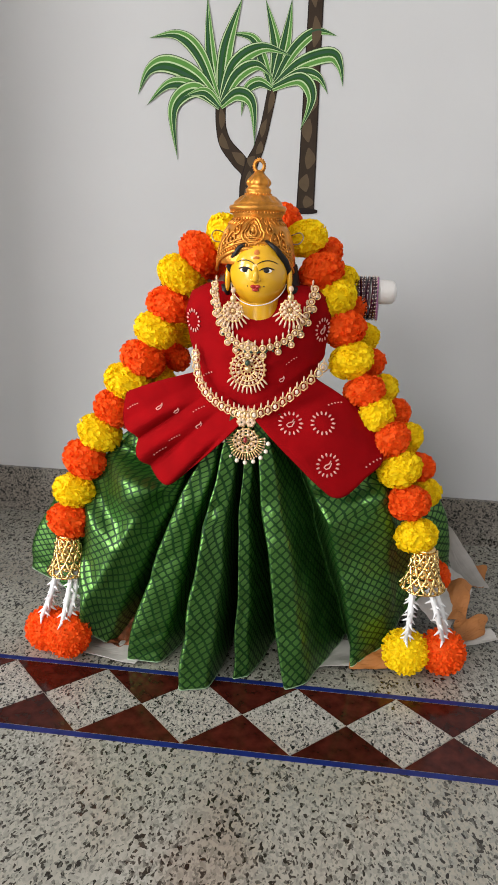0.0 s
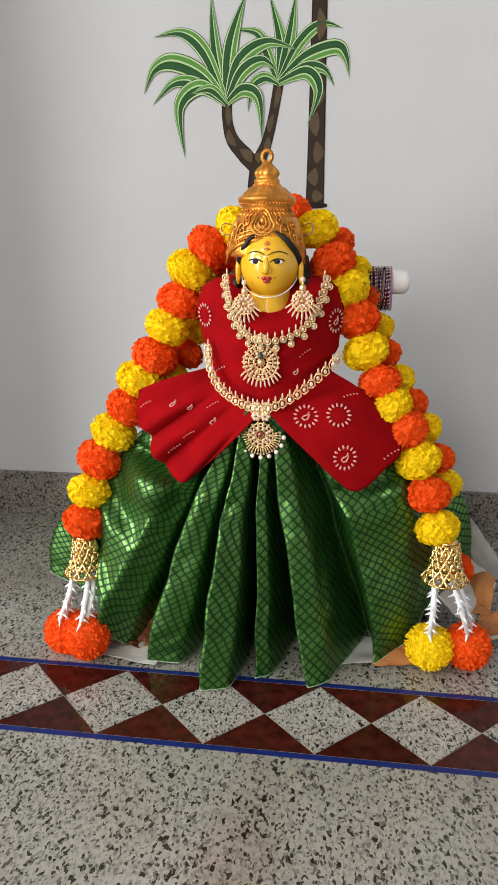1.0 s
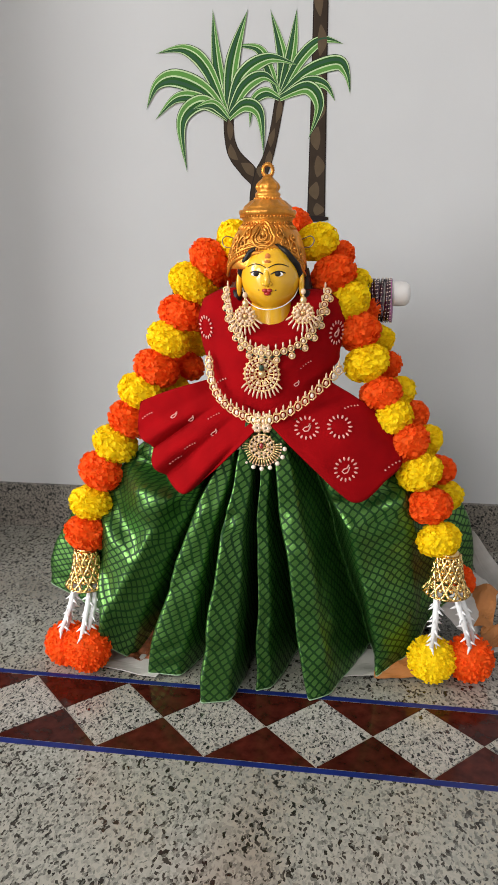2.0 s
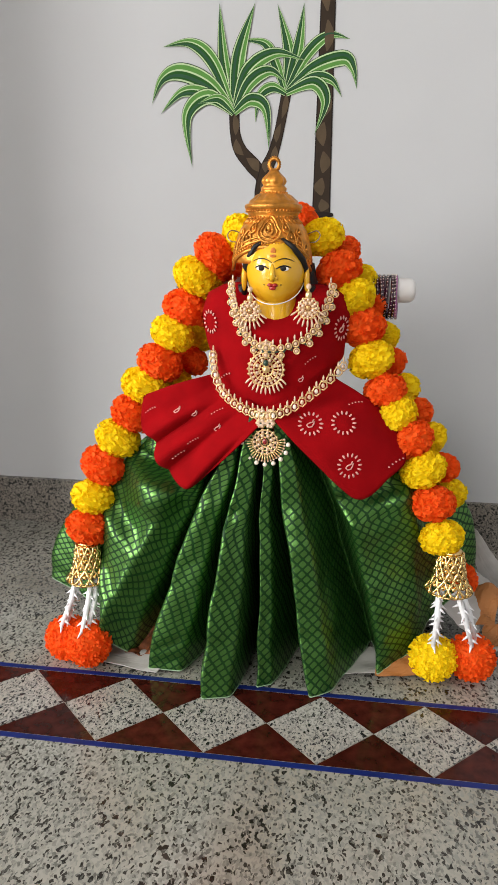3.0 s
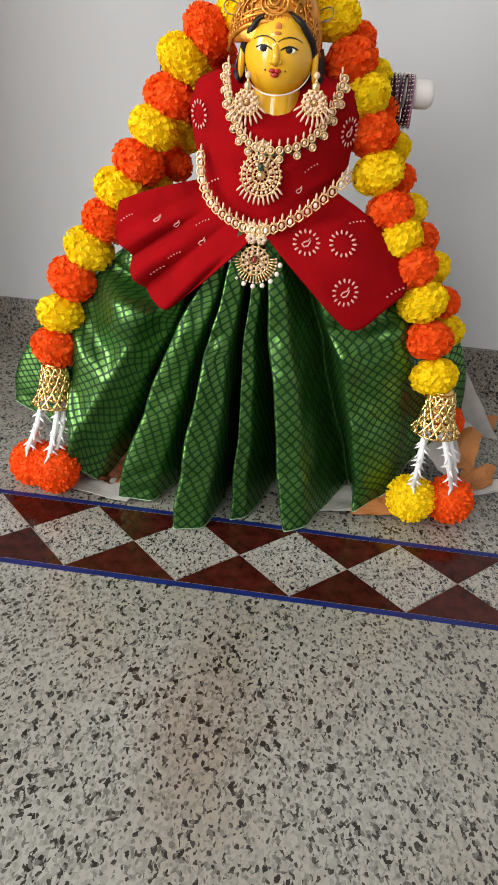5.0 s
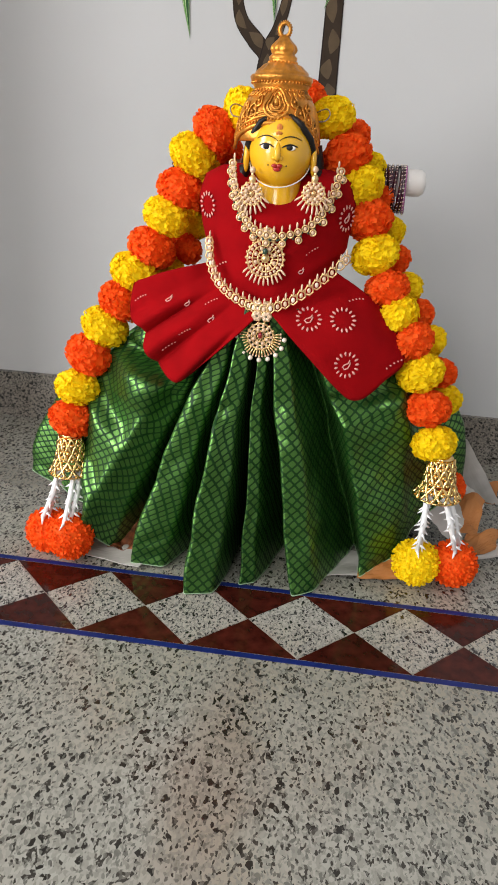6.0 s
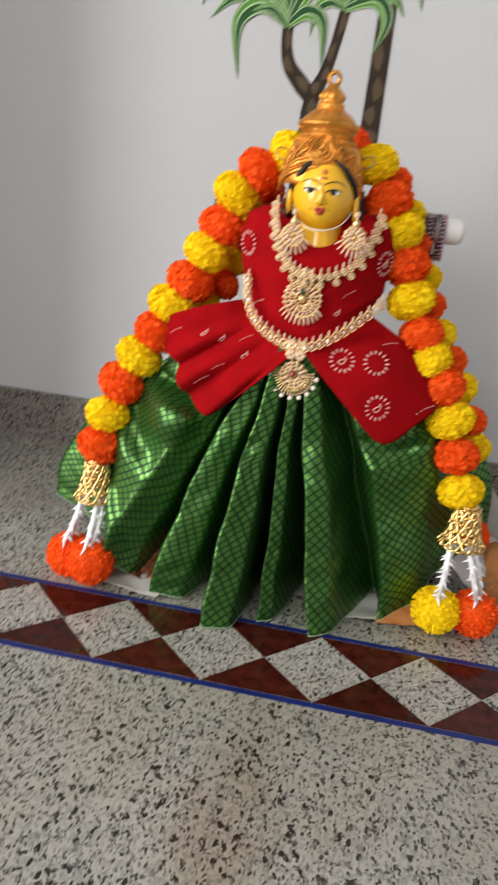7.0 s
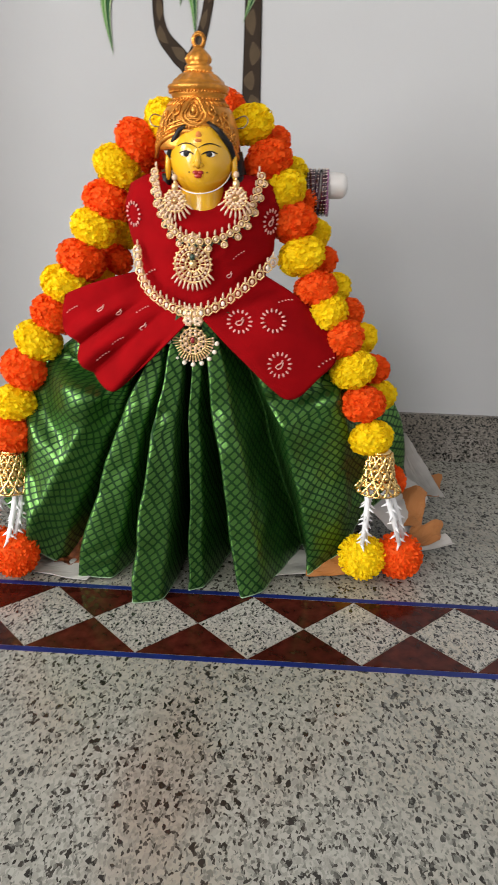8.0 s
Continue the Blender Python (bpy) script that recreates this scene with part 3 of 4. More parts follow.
def right_flap(a, b):
    top = Vector((-0.022, 0.097, 0.406)).lerp(Vector((0.066, 0.165, 0.440)), b)
    hem = along([(0.088, 0.106, 0.296), (0.104, 0.104, 0.286), (0.122, 0.108, 0.290), (0.146, 0.120, 0.312), (0.168, 0.135, 0.334), (0.160, 0.150, 0.362), (0.140, 0.170, 0.392)], b)
    p = top.lerp(hem, a)
    p.y -= 0.020 * math.sin(math.pi * a) * (0.5 + 0.5 * math.sin(math.pi * b)) + 0.004 * noise.noise(Vector((a * 3, b * 4, 7.1)))
    p.z += 0.004 * math.sin(math.pi * a) * b
    return p


for fn, nm in ((left_flap, "pleated_flap"), (right_flap, "flat_flap")):
    bm = bmesh.new()
    sheet(bm, fn, 36, 60)
    solid(part(nm, shift(bm, CLOTH.location), RED, CLOTH), 0.0016)


def printed(bm, fn, a, b, size, kind):
    """A dotted ring, a paisley or a line of dots, laid 1 mm over the cloth fn."""
    e = 0.01
    o = fn(a, b)
    du, dv = (fn(a + e, b) - fn(a - e, b)), (fn(a, b + e) - fn(a, b - e))
    n = du.cross(dv).normalized()
    if n.y > 0:
        n = -n
    ex = Vector((1, 0, 0)) - n * n.x
    ex.normalize()
    ez = n.cross(ex)
    if ez.z < 0:
        ez = -ez

    def at(x, z):
        return o + ex * x + ez * z + n * 0.0012

    def dash(x, z, l, w, turn):
        tm = Matrix((ex, n, ez)).transposed().to_4x4()
        ball(bm, at(x, z), l, 0.0008, w, 8, 5, 0, tm @ Matrix.Rotation(turn, 4, "Y"))

    if "ring" in kind:
        for k in range(15):
            t = 2 * math.pi * k / 15 + 0.1
            dash(size * math.cos(t), size * math.sin(t), size * 0.21, size * 0.10, -t)
    if "paisley" in kind:
        pts = [at(size * 0.55 * x, size * 0.55 * z) for x, z in ((0.5, 0.8), (0.25, 0.25), (-0.35, 0.0), (-0.65, -0.35), (-0.3, -0.7), (0.25, -0.55), (0.5, -0.05), (0.6, 0.45))]
        tube(bm, pts, size * 0.07, 6)
    if "row" in kind:
        for k in range(5):
            dash((k - 2) * size * 0.45, (k - 2) ** 2 * size * -0.03 + (k - 2) * size * 0.25, size * 0.14, size * 0.09, 0.4)


for fn, spots in ((right_flap, ((0.26, 0.36, 0.0145, "ring paisley"), (0.40, 0.60, 0.0145, "ring"), (0.70, 0.38, 0.0145, "ring paisley"),
                                (0.93, 0.62, 0.012, "row"), (0.42, 0.86, 0.010, "row"))),
                  (left_flap, ((0.55, 0.22, 0.013, "paisley"), (0.46, 0.36, 0.011, "paisley"), (0.36, 0.66, 0.012, "paisley"), (0.86, 0.10, 0.009, "row"),
                               (0.78, 0.62, 0.010, "row"), (0.58, 0.60, 0.008, "row"), (0.25, 0.5, 0.008, "row"))),
                  (lambda a, b: bodice_point((a - 0.5) * 3, 0.37 + 0.16 * b), ((0.87, 0.78, 0.014, "ring paisley"), (0.16, 0.80, 0.014, "ring"), (0.22, 0.45, 0.012, "row"), (0.66, 0.46, 0.010, "paisley"), (0.10, 0.62, 0.012, "paisley"), (0.70, 0.62, 0.008, "row"), (0.24, 0.26, 0.010, "ring")))):
    for a, b, size, kind in spots:
        bm = bmesh.new()
        printed(bm, fn, a, b, size, kind)
        tagged(part("printed_motif", shift(bm, CLOTH.location), PRINT, CLOTH, "pale pink printed motif"), kind="stuff")


# ---- green pleated skirt ----
# Fold lines in order round the skirt: waist x, y; hem x, y, z; and how early the line swings out (1 straight, more: ballooning).
WIDE_PANEL = [(-0.112, 0.205, -0.412, 0.262, 0.060, 2.0), (-0.104, 0.175, -0.320, 0.235, 0.030, 2.4), (-0.092, 0.150, -0.285, 0.165, 0.055, 4.6),
              (-0.060, 0.116, -0.262, 0.095, 0.050, 1.25), (-0.058, 0.122, -0.226, 0.128, 0.006, 1.1), (-0.050, 0.175, -0.150, 0.300, 0.020, 1.2)]
LEFT_PLEATS = [(-0.052, 0.112, -0.192, 0.092, 0.006, 1.40), (-0.043, 0.112, -0.135, 0.098, 0.004, 1.2), (-0.038, 0.165, -0.098, 0.240, 0.010, 1.1),
               (-0.041, 0.102, -0.098, 0.034, 0.003, 1.45), (-0.029, 0.104, -0.055, 0.046, 0.003, 1.0), (-0.022, 0.170, -0.030, 0.240, 0.006, 1.0)]
MIDDLE_PLEATS = [(-0.022, 0.108, -0.026, 0.074, 0.003, 1.0), (-0.012, 0.114, -0.004, 0.086, 0.003, 1.0), (-0.004, 0.175, 0.040, 0.240, 0.004, 1.0),
                 (-0.012, 0.104, 0.053, 0.064, 0.002, 0.85), (0.004, 0.108, 0.082, 0.082, 0.003, 1.2), (0.022, 0.150, 0.140, 0.225, 0.012, 1.05)]
RIGHT_PANEL = [(0.022, 0.108, 0.146, 0.128, 0.006, 1.75), (0.052, 0.135, 0.200, 0.165, 0.030, 3.6), (0.070, 0.165, 0.222, 0.205, 0.060, 4.0),
               (0.078, 0.200, 0.300, 0.262, 0.125, 2.6)]
REAR = [(0.050, 0.245, 0.250, 0.390, 0.030, 1.5), (0.036, 0.250, 0.170, 0.400, 0.030, 1.5), (0.010, 0.255, 0.090, 0.470, 0.010, 1.5), (-0.015, 0.258, 0.0, 0.400, 0.020, 1.5),
        (-0.040, 0.255, -0.110, 0.470, 0.010, 1.5), (-0.070, 0.245, -0.210, 0.390, 0.020, 1.5), (-0.095, 0.230, -0.330, 0.410, 0.030, 1.5)]
LINES = [np.array(q) for q in WIDE_PANEL + LEFT_PLEATS + MIDDLE_PLEATS + RIGHT_PANEL + REAR]
HOLLOWS = (1, 5, 8, 11, 14, 17, 22, 24)
STEPS = 14
WAIST_Z = 0.398


def fold_point(i, v):
    wx, wy, hx, hy, hz, k = LINES[i % len(LINES)]
    w = 1 - (1 - v) ** k
    return np.array((wx + (hx - wx) * w, wy + (hy - wy) * w, WAIST_Z + (hz - WAIST_Z) * v))


def hump(c, v, c0, v0, wide, high, lean=0.0):
    """A soft swelling at fold line c0 and height v0; its upper side is steeper than its lower one."""
    dv = v - v0 - lean * (c - c0)
    dv = dv / (high * (0.22 if dv < 0 else 1.0))
    return math.exp(-((c - c0) / wide) ** 2 - dv * dv)


def skirt_point(u, v):
    c = (u % 1.0) * len(LINES)
    i = int(c)
    f = c - i
    # straight panels between the lines, rounded a little where they meet
    r = 0.12
    a, b = fold_point(i, v), fold_point(i + 1, v)
    p = a + (b - a) * f
    if f < r:
        m = fold_point(i - 1, v)
        p = p + (a + (m - a) * r - p) * 0.5 * (1 - f / r) ** 2 * 0.5 + ((b - a) * r) * 0.25 * (1 - f / r) ** 2
    elif f > 1 - r:
        m = fold_point(i + 2, v)
        p = p + (b + (m - b) * r - p) * 0.5 * (1 - (1 - f) / r) ** 2 * 0.5 + ((a - b) * r) * 0.25 * (1 - (1 - f) / r) ** 2
    p = Vector(p)
    front = i < 21
    side = max(-1.0, min(1.0, (p.x - AX) / 0.25))
    out = Vector((0.6 * side, -1 if front else 1, 0.25)).normalized()
    swell = 0.0
    if front:
        # slack folds: a pouch lip across the wide panel, a second swelling below it, and dents on the other folds
        swell += 0.034 * hump(c, v, 2.75, 0.33, 0.45, 0.12, 0.12) - 0.030 * hump(c, v, 2.45, 0.25, 0.35, 0.05, 0.10)
        swell += 0.026 * hump(c, v, 2.45, 0.54, 0.38, 0.14, 0.20) + 0.014 * hump(c, v, 2.7, 0.80, 0.35, 0.12, 0.20)
        swell += 0.008 * hump(c, v, 9.2, 0.40, 0.25, 0.10) - 0.008 * hump(c, v, 9.2, 0.33, 0.25, 0.06)
        swell += 0.012 * hump(c, v, 18.0, 0.40, 0.30, 0.12) - 0.010 * hump(c, v, 18.0, 0.30, 0.35, 0.05)
        swell += 0.022 * hump(c, v, 18.9, 0.34, 0.50, 0.14, -0.05)
        swell += 0.006 * hump(c, v, 6.4, 0.36, 0.3, 0.12) + 0.005 * hump(c, v, 15.6, 0.35, 0.4, 0.2)
    q = smoothstep(v * 3)
    c1, c2 = abs(noise.noise(Vector((p.x * 11, p.y * 11, p.z * 8)))), abs(noise.noise(p * 25 + Vector((3, 1, 2))))
    broad = 1.6 if c < 3.2 or c > 17.8 else 1.0
    p += out * (swell + (0.009 * (c1 - 0.2) * broad + 0.005 * (c2 - 0.2)) * q)
    p.x += 0.005 * noise.noise(p * 14 + Vector((9, 0, 0))) * q
    p.z = max(p.z, 0.0015)
    return p


SKIRT = empty("skirt", (AX, 0.25, 0.0))
tagged(SKIRT, "stiff green brocade skirt in deep pleats standing on the floor", "skirt")
NU, NV = STEPS * len(LINES), 96
grid_pts = [[skirt_point(i / NU, j / NV) for j in range(NV + 1)] for i in range(NU + 1)]
# the cloth's own coordinates: true lengths along each row, started afresh in the hollows
cloth_uv = [[(0.0, 0.0)] * (NV + 1) for _ in range(NU + 1)]
drops = [sum((grid_pts[i][j + 1] - grid_pts[i][j]).length for j in range(NV)) for i in range(NU)]
drops = [sum(drops[(i + k) % NU] for k in range(-10, 11)) / 21 for i in range(NU + 1)]
for j in range(NV + 1):
    run_ = 0.0
    for i in range(NU + 1):
        if i:
            run_ += (grid_pts[i][j] - grid_pts[i - 1][j]).length
        if i // STEPS in HOLLOWS and i % STEPS == 0:
            run_ = 0.13 * i / STEPS
        cloth_uv[i][j] = (run_, drops[i] * j / NV)
bm = bmesh.new()
sheet(bm, lambda u, v: grid_pts[round(u * NU)][round(v * NV)], NU, NV, uv=lambda u, v: cloth_uv[round(u * NU)][round(v * NV)], wrap=True)
solid(part("pleated_cloth", shift(bm, SKIRT.location), GREEN, SKIRT), 0.0012)
bm = bmesh.new()
tube(bm, [skirt_point(k / 700, 1.0) - Vector((0, 0, 0.0003)) for k in range(700)], 0.0011, 5, closed=True)
part("hem_edging", shift(bm, SKIRT.location), GREEN_EDGE, SKIRT, "pale frayed hem edge")


# ---- jewellery ----
def drop(bm, at, length, width, out=0.002, mat=0, turn=0.0):
    d = Vector((math.sin(turn), 0, -math.cos(turn)))
    c = Vector(at) + d * length * 0.5
    ball(bm, c, width, out, length * 0.5, 8, 6, mat, Matrix.Rotation(-turn, 4, "Y"))


def medallion(bm, at, r, petals=16, mat=0, stone=1, centre=2):
    """A pierced round ornament: rings, petals, stones and a middle gem, facing the front."""
    at = Vector(at)
    for k, rad in ((1.0, 0.0013), (0.72, 0.0011), (0.42, 0.0011)):
        tube(bm, ring_points(at, r * k, 26), rad, 6, mat, closed=True)
    for k in range(petals):
        t = 2 * math.pi * k / petals
        d = Vector((math.cos(t), 0, math.sin(t)))
        tube(bm, [at + d * r * 0.42, at + d * r * 0.72 + Vector((0, -0.0012, 0)), at + d * r], 0.0009, 5, mat)
        ball(bm, at + d * r * 0.86 + Vector((0, -0.001, 0)), 0.0021, seg=7, rings=5, mat=stone)
        ball(bm, at + d * r * 1.06, 0.0019, seg=7, rings=5, mat=mat)
    for k in range(8):
        t = 2 * math.pi * (k + 0.5) / 8
        ball(bm, at + Vector((math.cos(t), 0, math.sin(t))) * r * 0.56 + Vector((0, -0.001, 0)), 0.0026, 0.002, 0.0026, 7, 5, stone)
    for k in range(10 if r > 0.01 else 0):
        t = 2 * math.pi * k / 10
        tube(bm, ring_points(at + Vector((math.cos(t), 0, math.sin(t))) * r * 0.30, r * 0.10, 8), 0.0007, 5, mat, closed=True)
    ball(bm, at + Vector((0, -0.001, 0)), r * 0.20, 0.003, r * 0.20, 10, 7, centre)


def on_bodice(x, z, out=0.004):
    """The front of the bodice at x, z."""
    z0 = min(z, 0.532)
    best = min(np.linspace(-1.5, 1.5, 101), key=lambda t: abs(bodice_point(t, z0).x - x))
    top = bodice_point(best, z0).z
    if top > z0:
        z0 = max(0.44, z0 - (top - z0))
        best = min(np.linspace(-1.5, 1.5, 101), key=lambda t: abs(bodice_point(t, z0).x - x))
    return Vector((x, bodice_point(best, z0).y - out, z))


JEWEL = [JEWEL_GOLD, STONE, GREEN_BEAD, PEARL, RUBY]


def necklace():
    line = [(-0.069, 0.566), (-0.067, 0.546), (-0.062, 0.528), (-0.054, 0.511), (-0.042, 0.495), (-0.021, 0.486), (0.006, 0.488), (0.030, 0.499), (0.046, 0.517), (0.056, 0.540), (0.062, 0.564)]
    at = on_bodice(-0.021, 0.46)
    thing = empty("necklace", at)
    tagged(thing, "pale gold necklace with drops and a round pendant on red cloth", "necklace")
    bm = bmesh.new()
    n = 29
    for k in range(n):
        x, z = along([(px, pz, 0) for px, pz in line], k / (n - 1)).xy
        p = on_bodice(x, z)
        x0 = (x + 0.021) / 0.1
        tube(bm, ring_points(p, 0.0040, 14), 0.0011, 6, 0, closed=True)
        ball(bm, p + Vector((0, -0.0008, 0)), 0.0024, 0.0014, 0.0026, 8, 6, 1)
        drop(bm, p + Vector((-0.004 * x0, 0, 0.004)), -0.008, 0.0014, 0.0015, 1)
        for s in (-1, 1):
            ball(bm, p + Vector((s * 0.004, 0, -0.005)), 0.0015, seg=6, rings=5, mat=2)
        if k % 2 == 0:
            q = p + Vector((x0 * 0.004, -0.001, -0.0095))
            tube(bm, ring_points(q, 0.0038, 14), 0.0010, 6, 0, closed=True)
            ball(bm, q + Vector((0, -0.0006, 0)), 0.0026, 0.0016, 0.0026, 8, 6, 1)
    part("chain", shift(bm, at), JEWEL, thing)
    bm = bmesh.new()
    c = on_bodice(-0.021, 0.4575, 0.006)
    medallion(bm, c, 0.0225, 22, 0, 1, 0)
    medallion(bm, c + Vector((0, 0, 0.0285)), 0.0085, 8, 0, 1, 1)
    for k in range(11):
        t = (k - 5) / 5
        drop(bm, c + Vector((0.023 * math.sin(t * 1.05), -0.001, -0.023 * math.cos(t * 1.05))), 0.0110, 0.0014, 0.0014, 1, t * 0.75)
    pend = part("pendant", shift(bm, at), JEWEL, thing, "round pierced pendant with a fringe")
    bm = bmesh.new()
    ball(bm, c + Vector((0, -0.004, 0.009)), 0.0034, 0.003, 0.0040, 10, 8)
    part("gem", shift(bm, at), GREEN_BEAD, pend, "dark green stone")


def earring(x, z, y):
    at = Vector((x, y, z))
    thing = empty("earring", at)
    tagged(thing, "pale gold chandelier earring with a fringe of drops", "earring", "earrings of the idol")
    bm = bmesh.new()
    medallion(bm, (0, 0, 0.0), 0.0125, 12, 0, 1, 0)
    ball(bm, (0, 0, 0.016), 0.0045, 0.003, 0.0055, 8, 6, 0)
    tube(bm, [(0, 0, 0.012), (0.0, 0.0, 0.03)], 0.0014, 6, 0)
    ball(bm, (0, -0.001, 0.027), 0.0036, 0.003, 0.0040, 8, 6, 1)
    part("hoop", bm, JEWEL, thing)
    for k in range(9):
        t = (k - 4) / 4
        bm = bmesh.new()
        drop(bm, (0.0135 * math.sin(t * 1.3), 0, -0.0135 * math.cos(t * 1.3)), 0.0115, 0.0014, 0.0014, 1, t * 1.0)
        ball(bm, (0.0145 * math.sin(t * 1.3), 0, -0.0145 * math.cos(t * 1.3)), 0.0015, seg=6, rings=5, mat=0)
        part("fringe_drop", bm, JEWEL, thing)


def waist_belt():
    line = [(-0.097, 0.470), (-0.094, 0.446), (-0.082, 0.424), (-0.060, 0.409), (-0.036, 0.400), (-0.018, 0.397), (0.006, 0.4045), (0.032, 0.420), (0.056, 0.439), (0.079, 0.459)]
    at = Vector((AX, 0.11, 0.40))
    thing = empty("waist_belt", at)
    tagged(thing, "pale gold waist chain of paisley links with a fan pendant", "belt")

    def place(t):
        x, z = along([(px, pz, 0) for px, pz in line], t).xy
        y = 0.185 - 0.085 * math.sqrt(max(0.0, 1 - ((x + 0.012) / 0.100) ** 2)) - 0.004
        return Vector((x, y, z))

    n = 26
    for k in range(n):
        p = place(k / (n - 1))
        s = -1 if k < 15 else 1
        bm = bmesh.new()
        tube(bm, [p + Vector((s * dx, -0.001, dz)) for dx, dz in ((-0.0025, 0.005), (0.004, 0.004), (0.0055, -0.002), (0.001, -0.0065), (-0.0045, -0.005), (-0.005, 0.0))], 0.0012, 6, 0, closed=True)
        ball(bm, p + Vector((0, -0.001, -0.0008)), 0.0026, 0.0014, 0.0034, 8, 6, 1 if k % 3 else 3)
        drop(bm, p + Vector((0, 0, 0.004)), -0.0095, 0.0014, 0.0014, 1)
        for dx in (-0.0025, 0.0025):
            ball(bm, p + Vector((dx, 0, 0.0055)), 0.0013, seg=6, rings=5, mat=0)
        part("link", shift(bm, at), JEWEL, thing)
    c = Vector((-0.019, 0.094, 0.362))
    bm = bmesh.new()
    medallion(bm, c, 0.0165, 14, 0, 1, 0)
    for s in (-1, 1):
        medallion(bm, c + Vector((s * 0.006, 0, 0.026)), 0.0055, 6)
        medallion(bm, c + Vector((s * 0.006, 0.004, 0.038)), 0.0055, 6)
    for k in range(23):
        t = (k - 11) / 11
        d = Vector((math.sin(t * 1.75), 0, -math.cos(t * 1.75)))
        tube(bm, [c + d * 0.018, c + d * 0.0255], [0.0009, 0.0013], 5, 0)
        ball(bm, c + d * 0.0262, 0.0016, seg=6, rings=5, mat=1)
    fan = part("fan_pendant", shift(bm, at), JEWEL, thing, "fan pendant with hanging pearls")
    bm = bmesh.new()
    ball(bm, c + Vector((0, -0.004, 0.002)), 0.0030, 0.0028, 0.0042, 10, 8)
    part("gem", shift(bm, at), RUBY, fan, "small red stone")
    for k in range(9):
        t = (k - 4) / 4
        bm = bmesh.new()
        ball(bm, c + Vector((0.031 * math.sin(t * 1.5), 0, -0.031 * math.cos(t * 1.5))), 0.0032, seg=9, rings=7)
        part("pearl", shift(bm, at), PEARL, thing, "white pearl")


necklace()
earring(-0.0430, 0.533, 0.108)
earring(0.0320, 0.538, 0.108)
waist_belt()


# ---- pipe with bangles behind the shoulders ----
bm = bmesh.new()
lathe(bm, (0, 0, 0), [(0.0165, -0.152), (0.018, -0.150), (0.018, 0.180), (0.0172, 0.188), (0.013, 0.193), (0.006, 0.195)], 28)
bmesh.ops.rotate(bm, verts=bm.verts, matrix=Matrix.Rotation(math.pi / 2, 3, "Y"))
bmesh.ops.translate(bm, verts=bm.verts, vec=(-0.018, 0.275, 0.553))
tagged(part("plastic_pipe", bm, PIPE), "white plastic pipe behind the figure's shoulders carrying bangles", "pipe")
bangle_meshes = []
for mt in (BANGLE, BANGLE_PINK):
    bm = bmesh.new()
    tube(bm, ring_points((0, 0, 0), 0.0305, 40, (1, 0, 0)), 0.0026, 8, 0, closed=True)
    for k in range(34):
        p = ring_points((0, 0, 0), 0.0328, 34, (1, 0, 0))[k]
        ball(bm, p, 0.0009, seg=5, rings=4, mat=1)
    ob = part("bangle", bm, [mt, PEARL])
    tagged(ob, "dark maroon glass bangle with white dots" if mt is BANGLE else "pink glass bangle with white dots", "bangle", "bangles on the pipe")
    bangle_meshes.append(ob)
hang = 0.553 + 0.018 - 0.0281
spots = [0.102 + 0.0047 * k for k in range(11)] + [-0.142 - 0.0047 * k for k in range(7)]
for k, x in enumerate(spots):
    src = bangle_meshes[1 if k == 10 else 0]
    m = pose(x, 0.275 + 0.0012 * math.sin(k * 2.1), hang, 20 * k, 3 * math.sin(k), 4 * math.sin(k * 1.7))
    if k in (0, 10):
        src.matrix_basis = m
    else:
        copy_thing(src, m)


# ---- marigold garlands ----
def pompon(name, mat, seed, flat, r=0.034, petals=620, ruffle=0.17):
    """A cloth flower of many short ruffled petals round a core; its axis is z."""
    rnd = random.Random(seed)
    bm = bmesh.new()
    ball(bm, (0, 0, 0), r * 0.92, r * 0.92, r * 0.92 * flat, 18, 14)
    for k in range(petals):
        z = 1 - 2 * (k + 0.5) / petals
        t = k * 2.399963 + rnd.uniform(-0.2, 0.2)
        q = math.sqrt(1 - z * z)
        d = Vector((q * math.cos(t), q * math.sin(t), z))
        d = (d + Vector((rnd.uniform(-1, 1), rnd.uniform(-1, 1), rnd.uniform(-1, 1))) * 0.16).normalized()
        s = d.cross(Vector((rnd.uniform(-1, 1), rnd.uniform(-1, 1), rnd.uniform(-1, 1)))).normalized()
        up = s.cross(d)
        ln = r * (1.0 + rnd.uniform(-0.05, 0.08))
        w = r * ruffle * rnd.uniform(0.55, 1.0)

        def sq(v):
            return Vector((v.x, v.y, v.z * flat))
        curl = rnd.uniform(0.2, 1.6)
        a = [bm.verts.new(sq(d * r * 0.90 + s * w * 0.40 * e)) for e in (-1, 1)]
        b = [bm.verts.new(sq(d * ln * 0.965 + s * w * e * 0.95 + up * w * ((0.75 if e == 0 else 0.45) * curl))) for e in (-1, 0, 1)]
        c = [bm.verts.new(sq(d * ln + s * w * e * 0.65 + up * w * (1.15 * curl + rnd.uniform(-0.2, 0.2)))) for e in (-1, 1)]
        bm.faces.new((a[0], a[1], b[2], b[1], b[0]))
        bm.faces.new((b[0], b[1], c[0]))
        bm.faces.new((b[1], b[2], c[1], c[0]))
    me = bpy.data.meshes.new(name)
    bm.to_mesh(me)
    bm.free()
    me.materials.append(mat)
    return me


FLOWERS = {c: [pompon("flower", m, 10 * i + j, 0.80) for j in range(3)] for i, (c, m) in enumerate((("y", YELLOW), ("o", ORANGE)))}
